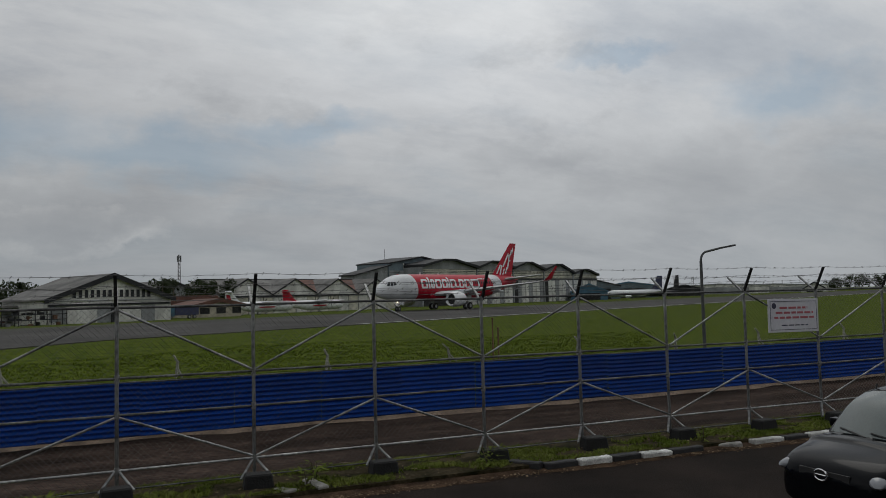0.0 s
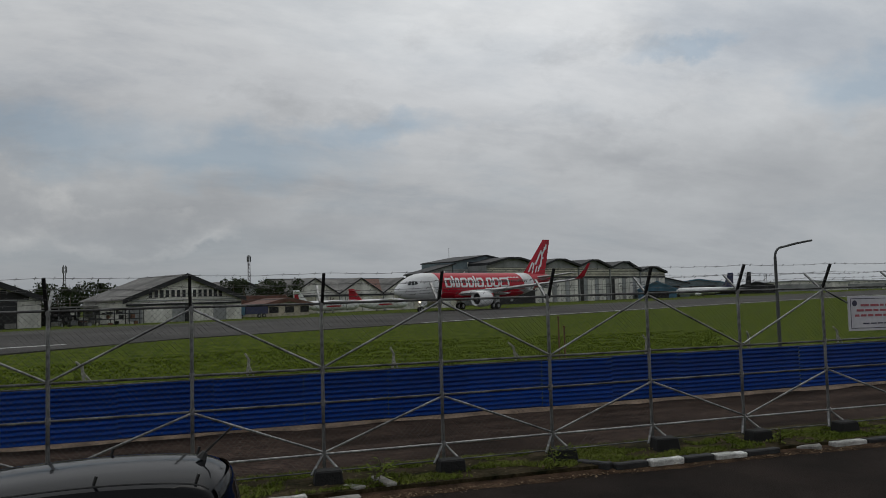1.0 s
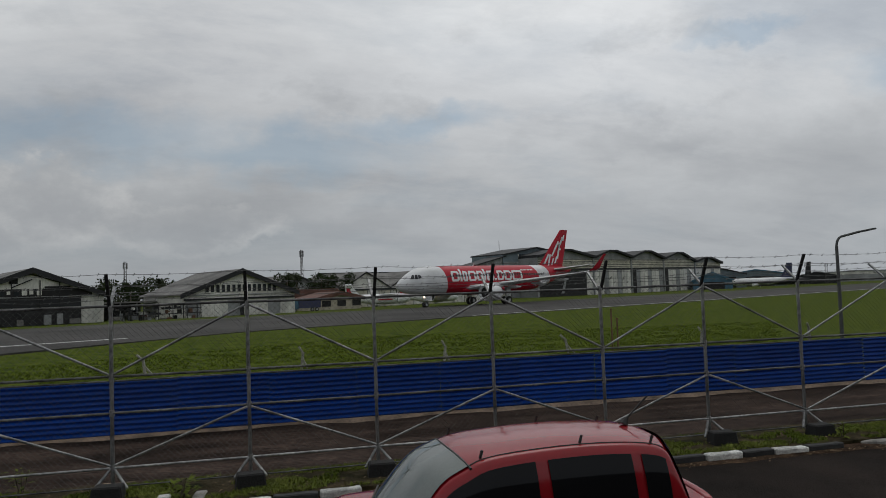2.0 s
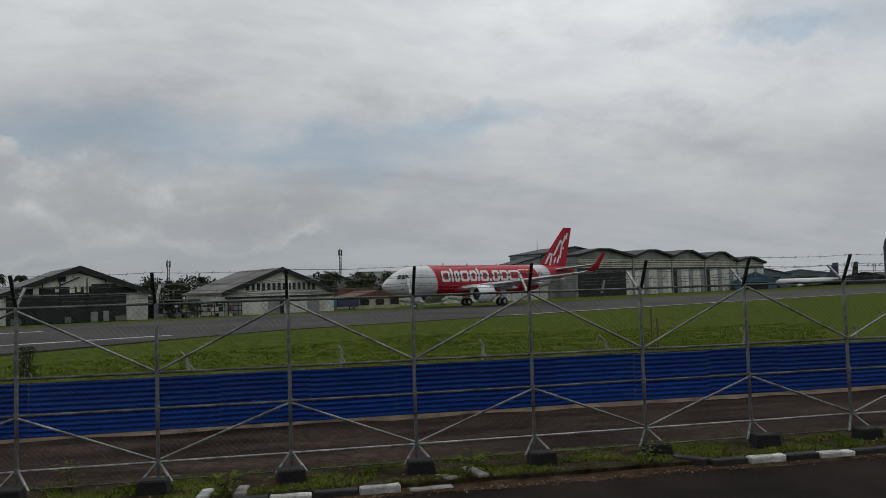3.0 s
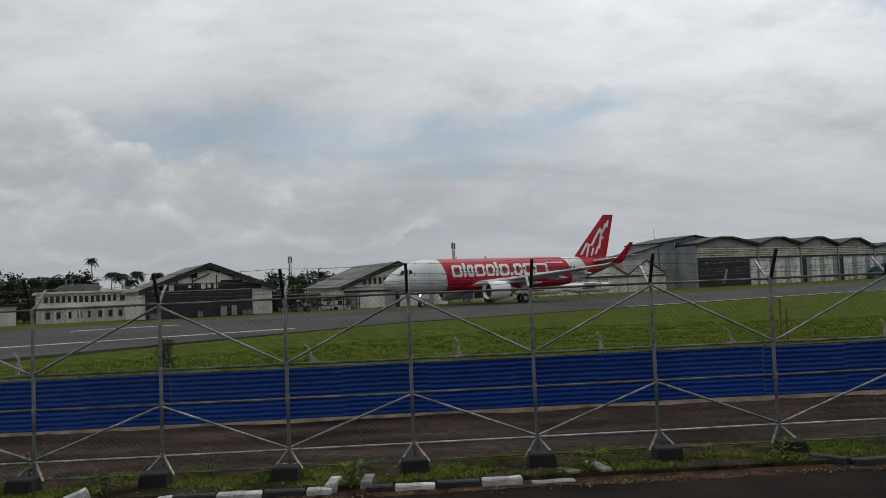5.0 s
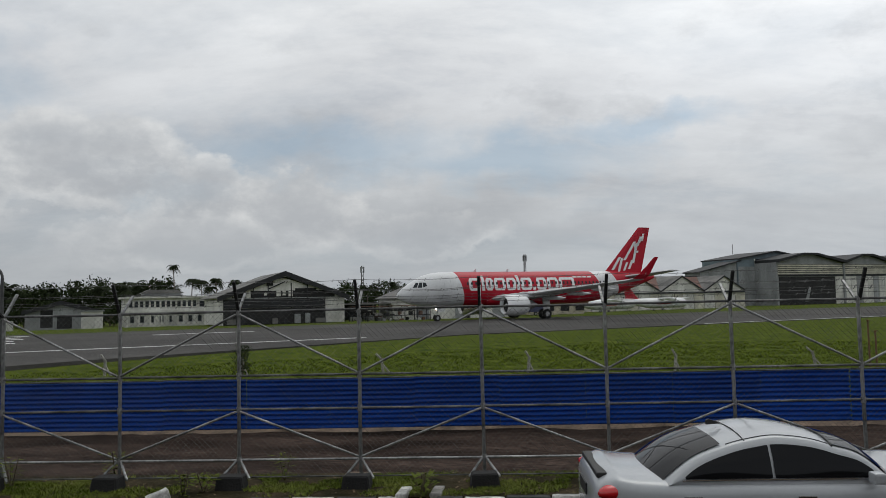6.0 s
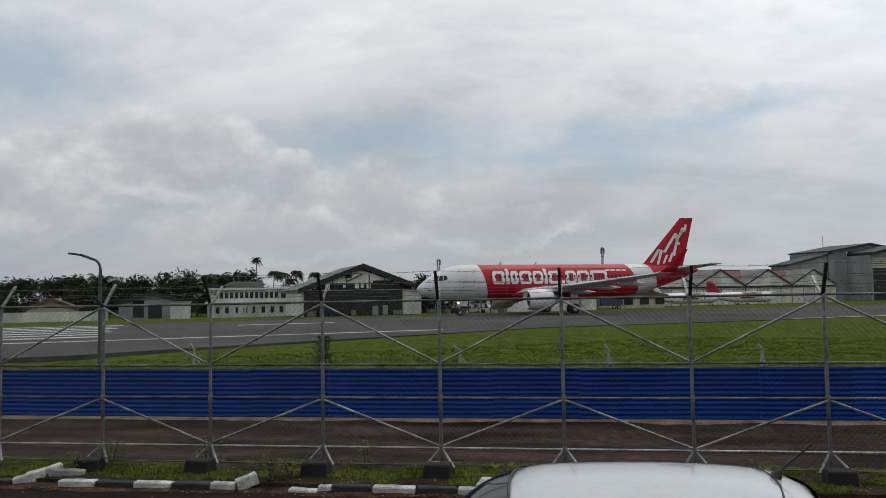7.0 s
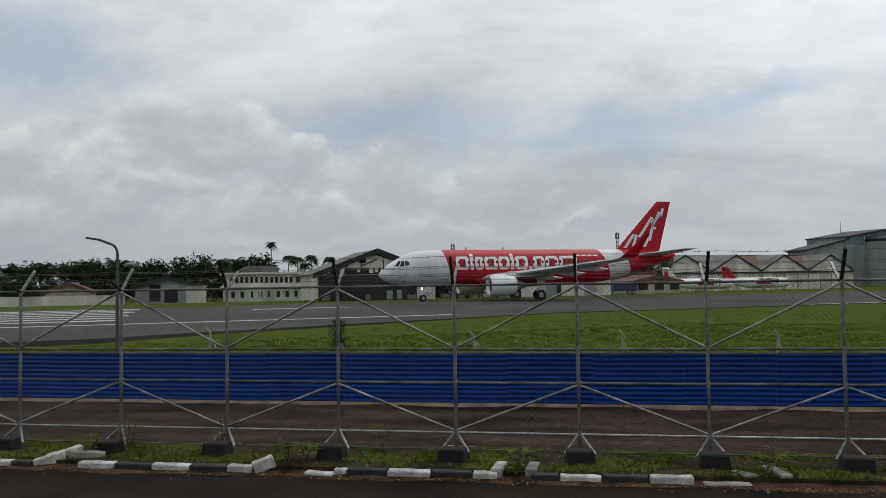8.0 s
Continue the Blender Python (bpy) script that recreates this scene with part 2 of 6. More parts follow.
M = {
    "asphalt": mat("asphalt", (0.02, 0.0148, 0.0122), 0.85, var=0.45, scale=0.7, fine=38, bump=0.6, spec=0.06, grain=0.3),
    "service": mat("service_lane", (0.05, 0.0345, 0.0275), 0.95, var=0.55, scale=0.9, fine=16, bump=1.0, stretch=(0.35, 1.3, 1), spec=0.04, grain=0.05, tint=(0.095, 0.067, 0.055)),
    "sand": mat("sandy_dirt", (0.3, 0.22, 0.16), 0.95, var=0.4, scale=2.0, fine=30, bump=0.8),
    "litter": mat("dead_leaves", (0.13, 0.085, 0.05), 0.9, var=0.6, scale=7, fine=40, bump=0, tint=(0.3, 0.22, 0.14), spec=0.1),
    "gutter": mat("gutter_dirt", (0.05, 0.033, 0.024), 0.95, var=0.6, scale=3.0, fine=35, bump=1.0, tint=(0.11, 0.07, 0.045), spec=0.05),
    "runway": mat("runway", (0.068, 0.065, 0.062), 0.9, var=0.3, scale=0.1, fine=1.6, bump=0.2, spec=0.1),
    "mark": mat("runway_paint", (0.55, 0.55, 0.54), 0.8, var=0.25, scale=0.4, fine=4, bump=0.1),
    "grass": mat("field_grass", (0.092, 0.165, 0.016), 0.98, var=0.6, scale=2.2, fine=15.0, bump=0.8, spec=0.02, tint=(0.145, 0.18, 0.022), grain=0.12),
    "verge": mat("verge_soil", (0.035, 0.037, 0.014), 0.95, spec=0.05, var=0.6, scale=2.5, fine=22, bump=0.9, tint=(0.075, 0.058, 0.034)),
    "blade": mat("grass_blades", (0.12, 0.18, 0.02), 0.9, spec=0.05, var=0.4, scale=1.2, fine=6, bump=0, tint=(0.19, 0.22, 0.05)),
    "field_blade": mat("field_blades", (0.125, 0.2, 0.02), 0.95, spec=0.03, var=0.5, scale=2.4, fine=9, bump=0, tint=(0.22, 0.28, 0.038), grain=0.35),
    "galv": mat("galvanised_steel", (0.27, 0.275, 0.275), 0.36, 0.55, var=0.6, scale=3, fine=30, bump=0.25, stretch=(1, 1, 0.5)),
    "galv_dull": mat("dull_galvanised_steel", (0.13, 0.132, 0.13), 0.6, 0.4, var=0.6, scale=2.5, fine=30, bump=0.25, spec=0.2, per_object=0.25),
    "wire": mat("fence_wire", (0.11, 0.11, 0.105), 0.6, 0.3, var=0.3, scale=8, fine=60, bump=0),
    "barb": mat("barbed_wire", (0.12, 0.12, 0.12), 0.65, 0.4, var=0.3, scale=8, fine=60, bump=0),
    "block": mat("dark_concrete", (0.009, 0.009, 0.0092), 0.85, var=0.4, scale=4, fine=35, bump=0.7),
    "blue": mat("blue_sheet", (0.005, 0.05, 0.285), 0.5, 0.0, var=0.22, scale=0.6, fine=9, bump=0.08, stretch=(0.5, 1, 2), per_object=0.1, spec=0.12),
    "kerb_w": mat("kerb_white", (0.48, 0.48, 0.46), 0.85, var=0.45, scale=4, fine=30, bump=0.6, per_object=0.12),
    "kerb_b": mat("kerb_black", (0.022, 0.022, 0.023), 0.8, var=0.4, scale=4, fine=30, bump=0.6, per_object=0.15),
    "concrete": mat("old_concrete", (0.3, 0.29, 0.27), 0.9, var=0.35, scale=2.5, fine=28, bump=0.6, per_object=0.12),
    "rust": mat("rusty_pipe", (0.16, 0.08, 0.05), 0.8, var=0.4, scale=6, fine=40, bump=0.4),
    "pole": mat("lamp_pole", (0.08, 0.083, 0.083), 0.55, 0.3, var=0.3, scale=2, fine=30, bump=0.1),
    "sign": mat("sign_white", (0.62, 0.62, 0.66), 0.5, var=0.08, scale=1.5, fine=12, bump=0.02),
    "sign_red": mat("sign_red", (0.42, 0.11, 0.13), 0.6, var=0.1, bump=0),
    "sign_dark": mat("sign_dark", (0.05, 0.05, 0.09), 0.6, var=0.1, bump=0),
    "wall_white": mat("hangar_sheet", (0.58, 0.575, 0.54), 0.75, var=0.28, scale=0.25, fine=3, bump=0.1, stretch=(1, 1, 0.35)),
    "fascia": mat("cream_sheet", (0.5, 0.48, 0.4), 0.75, var=0.3, scale=0.3, fine=3, bump=0.1),
    "wall_grey": mat("grey_sheet", (0.25, 0.26, 0.265), 0.75, var=0.28, scale=0.2, fine=3, bump=0.1, stretch=(1, 1, 0.35)),
    "wall_blue": mat("bluegrey_sheet", (0.13, 0.17, 0.195), 0.7, var=0.25, scale=0.2, fine=3, bump=0.1),
    "roof": mat("old_roof", (0.15, 0.147, 0.14), 0.85, var=0.4, scale=0.2, fine=2.5, bump=0.3),
    "roof_dark": mat("roof_edge", (0.013, 0.014, 0.017), 0.7, var=0.3, scale=0.8, fine=6, bump=0.1),
    "roof_red": mat("rusty_roof", (0.13, 0.062, 0.046), 0.85, var=0.4, scale=0.3, fine=3, bump=0.3),
    "roof_blue": mat("blue_roof", (0.05, 0.13, 0.2), 0.6, var=0.25, scale=0.3, fine=3, bump=0.1),
    # near black: interior shade put into the colour of flat panels; also on dark parts
    "dark": mat("shade_and_dark_parts", (0.02, 0.02, 0.021), 0.9, var=0.4, scale=0.6, fine=4, bump=0.1),
    "window": glass_mat("window_glass", (0.03, 0.035, 0.04), 0.15),
    "cream": mat("cream_wall", (0.42, 0.38, 0.3), 0.8, var=0.25, scale=0.4, fine=4, bump=0.1),
    "trunk": mat("trunk", (0.12, 0.095, 0.07), 0.9, var=0.35, scale=2, fine=14, bump=0.6),
    "leaf": mat("leaf", (0.016, 0.028, 0.009), 0.8, spec=0.1, var=0.5, scale=0.8, fine=4, bump=0, tint=(0.034, 0.05, 0.016)),
    "palm": mat("palm_leaf", (0.018, 0.028, 0.01), 0.75, spec=0.1, var=0.5, scale=0.8, fine=4, bump=0, tint=(0.036, 0.05, 0.02)),
    "white_paint": mat("aircraft_white", (0.72, 0.73, 0.74), 0.32, var=0.07, scale=0.5, fine=5, bump=0.0, coat=0.2),
    "red_paint": mat("aircraft_red", (0.4, 0.004, 0.02), 0.4, var=0.1, scale=0.5, fine=5, bump=0.0, spec=0.3),
    "grey_paint": mat("aircraft_grey", (0.52, 0.53, 0.54), 0.4, var=0.12, scale=0.5, fine=5, bump=0.0),
    "bare": mat("bare_metal", (0.45, 0.45, 0.46), 0.35, 0.8, var=0.15, scale=2, fine=12, bump=0.05),
    "tyre": mat("tyre", (0.018, 0.018, 0.018), 0.85, var=0.3, scale=4, fine=30, bump=0.2),
    "tower": mat("mast_steel", (0.12, 0.11, 0.11), 0.7, 0.2, var=0.2, scale=1, fine=8, bump=0),
    "navy": mat("navy_paint", (0.03, 0.035, 0.09), 0.45, var=0.15, scale=1, fine=8, bump=0),
    "orange": mat("orange_paint", (0.6, 0.12, 0.04), 0.5, var=0.15, scale=1, fine=8, bump=0),
    "car_black": mat("black_car_paint", (0.005, 0.0055, 0.007), 0.08, 0.0, var=0.08, scale=2, fine=20, bump=0, spec=0.12),
    "car_red": mat("red_car_paint", (0.25, 0.006, 0.012), 0.14, 0.0, var=0.06, scale=2, fine=20, bump=0, coat=0.15, spec=0.35),
    "car_white": mat("white_car_paint", (0.5, 0.52, 0.54), 0.22, 0.0, var=0.05, scale=2, fine=20, bump=0, coat=0.6),
    "car_silver": mat("pale_car_paint", (0.4, 0.42, 0.44), 0.18, 0.0, var=0.04, scale=2, fine=20, bump=0, coat=0.4),
    "car_glass": glass_mat("tinted_glass", (0.006, 0.0065, 0.008), 0.04, 0.16),
    "screen": glass_mat("windscreen", (0.085, 0.105, 0.1), 0.03, 0.8),
    "chrome": mat("chrome", (0.7, 0.7, 0.72), 0.15, 1.0, var=0.05, bump=0),
    "lamp_red": mat("tail_light", (0.5, 0.01, 0.015), 0.2, var=0.1, bump=0, coat=0.5),
    "lamp_clear": mat("head_light", (0.22, 0.23, 0.25), 0.1, var=0.1, bump=0, coat=0.5),
    "trim": mat("black_plastic", (0.018, 0.018, 0.018), 0.6, var=0.2, bump=0),
}

# ---- mesh helpers ----


def thing(name, at=(0, 0, 0), rz=0.0, **tags):
    e = new(name)
    e.empty_display_size = 0.2
    e.matrix_world = pose(*at, 0, 0, rz)
    return tagged(e, **tags)


def part(name, bm, material, parent=None, label="", smooth=False, kind=""):
    me = bpy.data.meshes.new(name)
    bmesh.ops.recalc_face_normals(bm, faces=bm.faces)
    bm.to_mesh(me)
    bm.free()
    me.materials.append(material)
    if smooth:
        me.polygons.foreach_set("use_smooth", [True] * len(me.polygons))
        me.set_sharp_from_angle(angle=radians(50))
    ob = new(name, me)
    ob.parent = parent
    if label or kind:
        tagged(ob, label=label, kind=kind)
    return ob


def box(bm, x0, x1, y0, y1, z0, z1, m=None):
    vs = [bm.verts.new((x, y, z)) for x in (x0, x1) for y in (y0, y1) for z in (z0, z1)]
    if m is not None:
        for v in vs:
            v.co = m @ v.co
    for f in ((0, 1, 3, 2), (4, 6, 7, 5), (0, 4, 5, 1), (2, 3, 7, 6), (0, 2, 6, 4), (1, 5, 7, 3)):
        bm.faces.new([vs[i] for i in f])
    return vs


def bm_box(*a, m=None, bevel=0.0):
    bm = bmesh.new()
    box(bm, *a, m=m)
    if bevel:
        bmesh.ops.bevel(bm, geom=bm.edges[:], offset=bevel, segments=2, profile=0.6, affect="EDGES")
    return bm


def tube(bm, a, b, r, seg=8, r2=None, caps=True):
    a, b = Vector(a), Vector(b)
    d = (b - a).normalized()
    s = d.orthogonal().normalized()
    t = d.cross(s)
    r2 = r if r2 is None else r2
    A = [bm.verts.new(a + (s * math.cos(k) + t * math.sin(k)) * r) for k in (i * math.tau / seg for i in range(seg))]
    B = [bm.verts.new(b + (s * math.cos(k) + t * math.sin(k)) * r2) for k in (i * math.tau / seg for i in range(seg))]
    for i in range(seg):
        bm.faces.new((A[i], A[(i + 1) % seg], B[(i + 1) % seg], B[i]))
    if caps:
        bm.faces.new(A[::-1])
        bm.faces.new(B)


def bm_tube(a, b, r, seg=8, r2=None):
    bm = bmesh.new()
    tube(bm, a, b, r, seg, r2)
    return bm


def pipe(bm, pts, r, seg=8):
    """A bent pipe through points."""
    for a, b in zip(pts, pts[1:]):
        tube(bm, a, b, r, seg)


def loft(bm, rings, closed=True, caps=True):
    vs = [[bm.verts.new(p) for p in ring] for ring in rings]
    n = len(rings[0])
    for A, B in zip(vs, vs[1:]):
        for i in range(n if closed else n - 1):
            j = (i + 1) % n
            bm.faces.new((A[i], A[j], B[j], B[i]))
    if caps and closed:
        bm.faces.new(vs[0][::-1])
        bm.faces.new(vs[-1])
    return vs


def sheet(bm, pts):
    bm.faces.new([bm.verts.new(p) for p in pts])


def prism(bm, outline, y0, y1, m=None):
    """Outline of (x, z) pushed from y0 to y1."""
    A = [bm.verts.new((x, y0, z)) for x, z in outline]
    B = [bm.verts.new((x, y1, z)) for x, z in outline]
    if m is not None:
        for v in A + B:
            v.co = m @ v.co
    n = len(A)
    for i in range(n):
        bm.faces.new((A[i], A[(i + 1) % n], B[(i + 1) % n], B[i]))
    bm.faces.new(A[::-1])
    bm.faces.new(B)


def bm_prism(outline, y0, y1):
    bm = bmesh.new()
    prism(bm, outline, y0, y1)
    return bm


def lerp(a, b, t):
    return a + (b - a) * t


# the runway runs at this angle to the fence: U along it, N across it, away from the road
TURN = 28.0
UX, UY = math.cos(radians(TURN)), math.sin(radians(TURN))


def un(u, n, z=0.0):
    return (u * UX - n * UY, u * UY + n * UX, z)


# ---- ground ----
def smooth(a, b, t):
    t = min(1, max(0, (t - a) / (b - a)))
    return t * t * (3 - 2 * t)


def ground_z(n):
    return lerp(-0.06, 0.42, smooth(22, 46, n)) + lerp(0, -1.05, smooth(90, 140, n)) + lerp(0, -1.5, smooth(140, 235, n))


def build_ground():
    bm = bmesh.new()
    ns = [-2500, -600, -150, -40, 0, 15, 22, 26, 30, 34, 38, 42, 46, 60, 75, 90, 100, 110, 120, 130, 140, 165, 190, 215, 250, 350, 600, 1200, 3500]
    us = [-3000, -1200, -500, -250, -120, -60, -30, 0, 30, 60, 100, 150, 220, 320, 450, 700, 1300, 3500]
    vs = [[bm.verts.new(un(u, n, ground_z(n))) for u in us] for n in ns]
    for i in range(len(ns) - 1):
        for j in range(len(us) - 1):
            bm.faces.new((vs[i][j], vs[i][j + 1], vs[i + 1][j + 1], vs[i + 1][j]))
    tagged(part("ground", bm, M["grass"]), "wide mown green airfield grass ground", "grass ground", kind="structure")

    bm = bm_box(-150, 200, -14, 10.66, -0.05, 0.0)
    tagged(part("road", bm, M["asphalt"]), "dark worn asphalt road beside the fence", "road", kind="structure")
    bm = bm_box(-150, 200, 12.35, 17.6, -0.05, -0.012)
    tagged(part("service_lane", bm, M["service"]), "dark brown muddy lane between the two fences", "lane", kind="structure")
    bm = bmesh.new()
    random.seed(5)
    xs = [x * 0.35 for x in range(-110, 150)]
    A = [bm.verts.new((x, min(16.985, 16.86 + 0.42 * noise.noise((x * 0.6, 1, 0)) + 0.2 * noise.noise((x * 2.3, 4, 0)) - 0.1 * smooth(0, 6, x)), -0.006)) for x in xs]
    B = [bm.verts.new((x, 17.0, 0.05)) for x in xs]
    for i in range(len(xs) - 1):
        bm.faces.new((A[i], A[i + 1], B[i + 1], B[i]))
    tagged(part("sand_strip", bm, M["sand"]), "pale sandy dirt heaped along the blue sheet fence", "dirt strip", kind="structure")
    # dirt and litter washed against the kerb, and sandy spills behind the fence
    def spill(name, x0, x1, step, ya, yb, z0, z1, seed, m, label):
        b = bmesh.new()
        xs = [x0 + step * i for i in range(int((x1 - x0) / step))]
        P = [b.verts.new((x, ya + 0.16 * noise.noise((x * 0.8, seed, 0)) + 0.09 * noise.noise((x * 4.1, seed, 3)), z0)) for x in xs]
        Q = [b.verts.new((x, lerp(ya, yb, 0.55) + 0.04 * noise.noise((x * 5, seed, 8)), lerp(z0, z1, 0.8) + 0.008 * noise.noise((x * 6, seed, 5)))) for x in xs]
        R = [b.verts.new((x, yb, z1)) for x in xs]
        for i in range(len(xs) - 1):
            b.faces.new((P[i], P[i + 1], Q[i + 1], Q[i]))
            b.faces.new((Q[i], Q[i + 1], R[i + 1], R[i]))
        tagged(part(name, b, M[m]), label, "dirt strip", kind="structure")

    spill("gutter_dirt", -30, 40, 0.12, 10.47, 10.83, 0.003, 0.035, 2.2, "gutter", "brown dirt and litter washed against the kerb")
    spill("dirt_spill", -2.2, 4.4, 0.12, 12.75, 12.4, -0.008, 0.02, 6.1, "sand", "pale sandy dirt spilled behind the fence")
    bm = bm_box(-60, 80, 12.2, 12.42, -0.05, 0.03, bevel=0.01)
    tagged(part("concrete_strip", bm, M["concrete"]), "narrow pale concrete edging behind the fence", "edging", kind="structure")

    # runway with shoulder and turn pad
    bm = bmesh.new()
    z = 0.47
    sheet(bm, [un(-900, 36, z), un(-4, 36.5, z), un(1, 39, z), un(10, 42.3, z), un(24, 47.9, z), un(60, 48.6, z), un(1600, 48.6, z), un(1600, 85.0, z), un(-900, 85.0, z)])
    for f in bm.faces[:]:
        ret = bmesh.ops.extrude_face_region(bm, geom=[f])
        bmesh.ops.translate(bm, verts=[v for v in ret["geom"] if isinstance(v, bmesh.types.BMVert)], vec=(0, 0, -0.45))
    rw = tagged(part("runway", bm, M["runway"]), "grey asphalt runway with white painted markings", "runway", kind="structure")

    def stripe(u0, u1, n0, n1):
        b = bmesh.new()
        vs = box(b, u0, u1, n0, n1, z, z + 0.006)
        for v in vs:
            v.co = un(*v.co)
        part("painted_stripe", b, M["mark"], rw)

    stripe(-300, 17.5, 49.2, 49.9)
    stripe(47, 500, 48.9, 49.35)
    for i in range(7):
        stripe(-42, -4.0 - 0.4 * (i % 2), 54.6 + 4.1 * i, 55.9 + 4.1 * i)
    stripe(5.8, 14.4, 70.5, 71.5)


build_ground()


def build_behind():
    # unseen wall, added to block sky light and darken reflections in the cars
    b = tagged(part("wall_behind", bm_box(-90, 110, -9.4, -9.0, -0.05, 7.5), M["trunk"]), "plain dark brown wall added out of view to darken reflections", "wall", kind="structure")
    # unseen ground, added dark to keep bounced light and reflections low
    tagged(part("pavement", bm_box(-150, 200, -9.0, 2.6, -0.02, 0.12), M["service"]), "plain dark ground added out of view beside the road", "pavement", kind="structure")


build_behind()


def grass_stuff():
    """Tufts on the verge and rough grass in the field."""
    rng = random.Random(11)

    def blades(name, spots, h0, h1, w, label, cat, m="blade", spread=0.06):
        verts, faces = [], []
        for x, y, z in spots:
            for _ in range(4):
                a = rng.uniform(0, math.tau)
                h = rng.uniform(h0, h1)
                lean = rng.uniform(0.4, 1.5) * h
                bx, by = x + rng.uniform(-spread, spread), y + rng.uniform(-spread, spread)
                dx, dy = math.cos(a) * w, math.sin(a) * w
                i = len(verts)
                verts += [(bx - dx, by - dy, z), (bx + dx, by + dy, z), (bx - dy / w * lean, by + dx / w * lean, z + h)]
                faces.append((i, i + 1, i + 2))
        me = bpy.data.meshes.new(name)
        me.from_pydata(verts, [], faces)
        me.materials.append(M[m])
        tagged(new(name, me), label, cat, kind="stuff")

    spots = []
    while len(spots) < 17000:
        x, y = rng.uniform(-14, 20), rng.uniform(10.85, 12.2)
        if noise.noise((x * 0.9, y * 1.6, 0)) + 0.6 * noise.noise((x * 3, y * 3, 2)) > 0.02 - (0.12 if y < 11.5 else 0):
            spots.append((x, y, 0.09))
    blades("verge_grass", spots, 0.012, 0.05, 0.008, "short unkempt green grass along the kerb", "grass")
    spots = []
    while len(spots) < 52000:
        y = 17.4 + 27 * rng.random() ** 1.1
        x = rng.uniform(-0.95, 0.75) * y
        u, n = x * UX + y * UY, y * UX - x * UY
        if n > (47.5 if u > 26 else 35.5) or (noise.noise((x * 0.7, y * 0.7, 5)) < -0.25):
            continue
        spots.append((x, y, ground_z(n) - 0.015))
    blades("field_grass", spots, 0.03, 0.12, 0.022, "mown green airfield grass with rough tufts", "grass", "field_blade", 0.12)


grass_stuff()


def litter():
    """Dead leaves and crumbs of soil washed along the kerb."""
    rng = random.Random(41)
    verts, faces = [], []
    for _ in range(3200):
        x = rng.uniform(-12, 16)
        y = 10.62 - abs(rng.gauss(0, 0.13)) if rng.random() < 0.6 else rng.uniform(10.8, 12.2)
        if not 1.55 < x < 6.0 and 10.6 < y < 10.8:
            continue
        z = 0.012 if y < 10.7 else 0.1
        a, r = rng.uniform(0, math.tau), rng.uniform(0.01, 0.028)
        u, v = Vector((math.cos(a), math.sin(a), rng.uniform(-0.4, 0.4))) * r, Vector((-math.sin(a), math.cos(a), rng.uniform(-0.4, 0.4))) * r * 0.6
        p = Vector((x, y, z + 0.012))
        j = len(verts)
        verts += [tuple(p - u), tuple(p + v), tuple(p + u), tuple(p - v)]
        faces.append((j, j + 1, j + 2, j + 3))
    me = bpy.data.meshes.new("leaf_litter")
    me.from_pydata(verts, [], faces)
    me.materials.append(M["litter"])
    tagged(new("leaf_litter", me), "dead brown leaves and crumbs scattered along the kerb", "litter", kind="stuff")


litter()


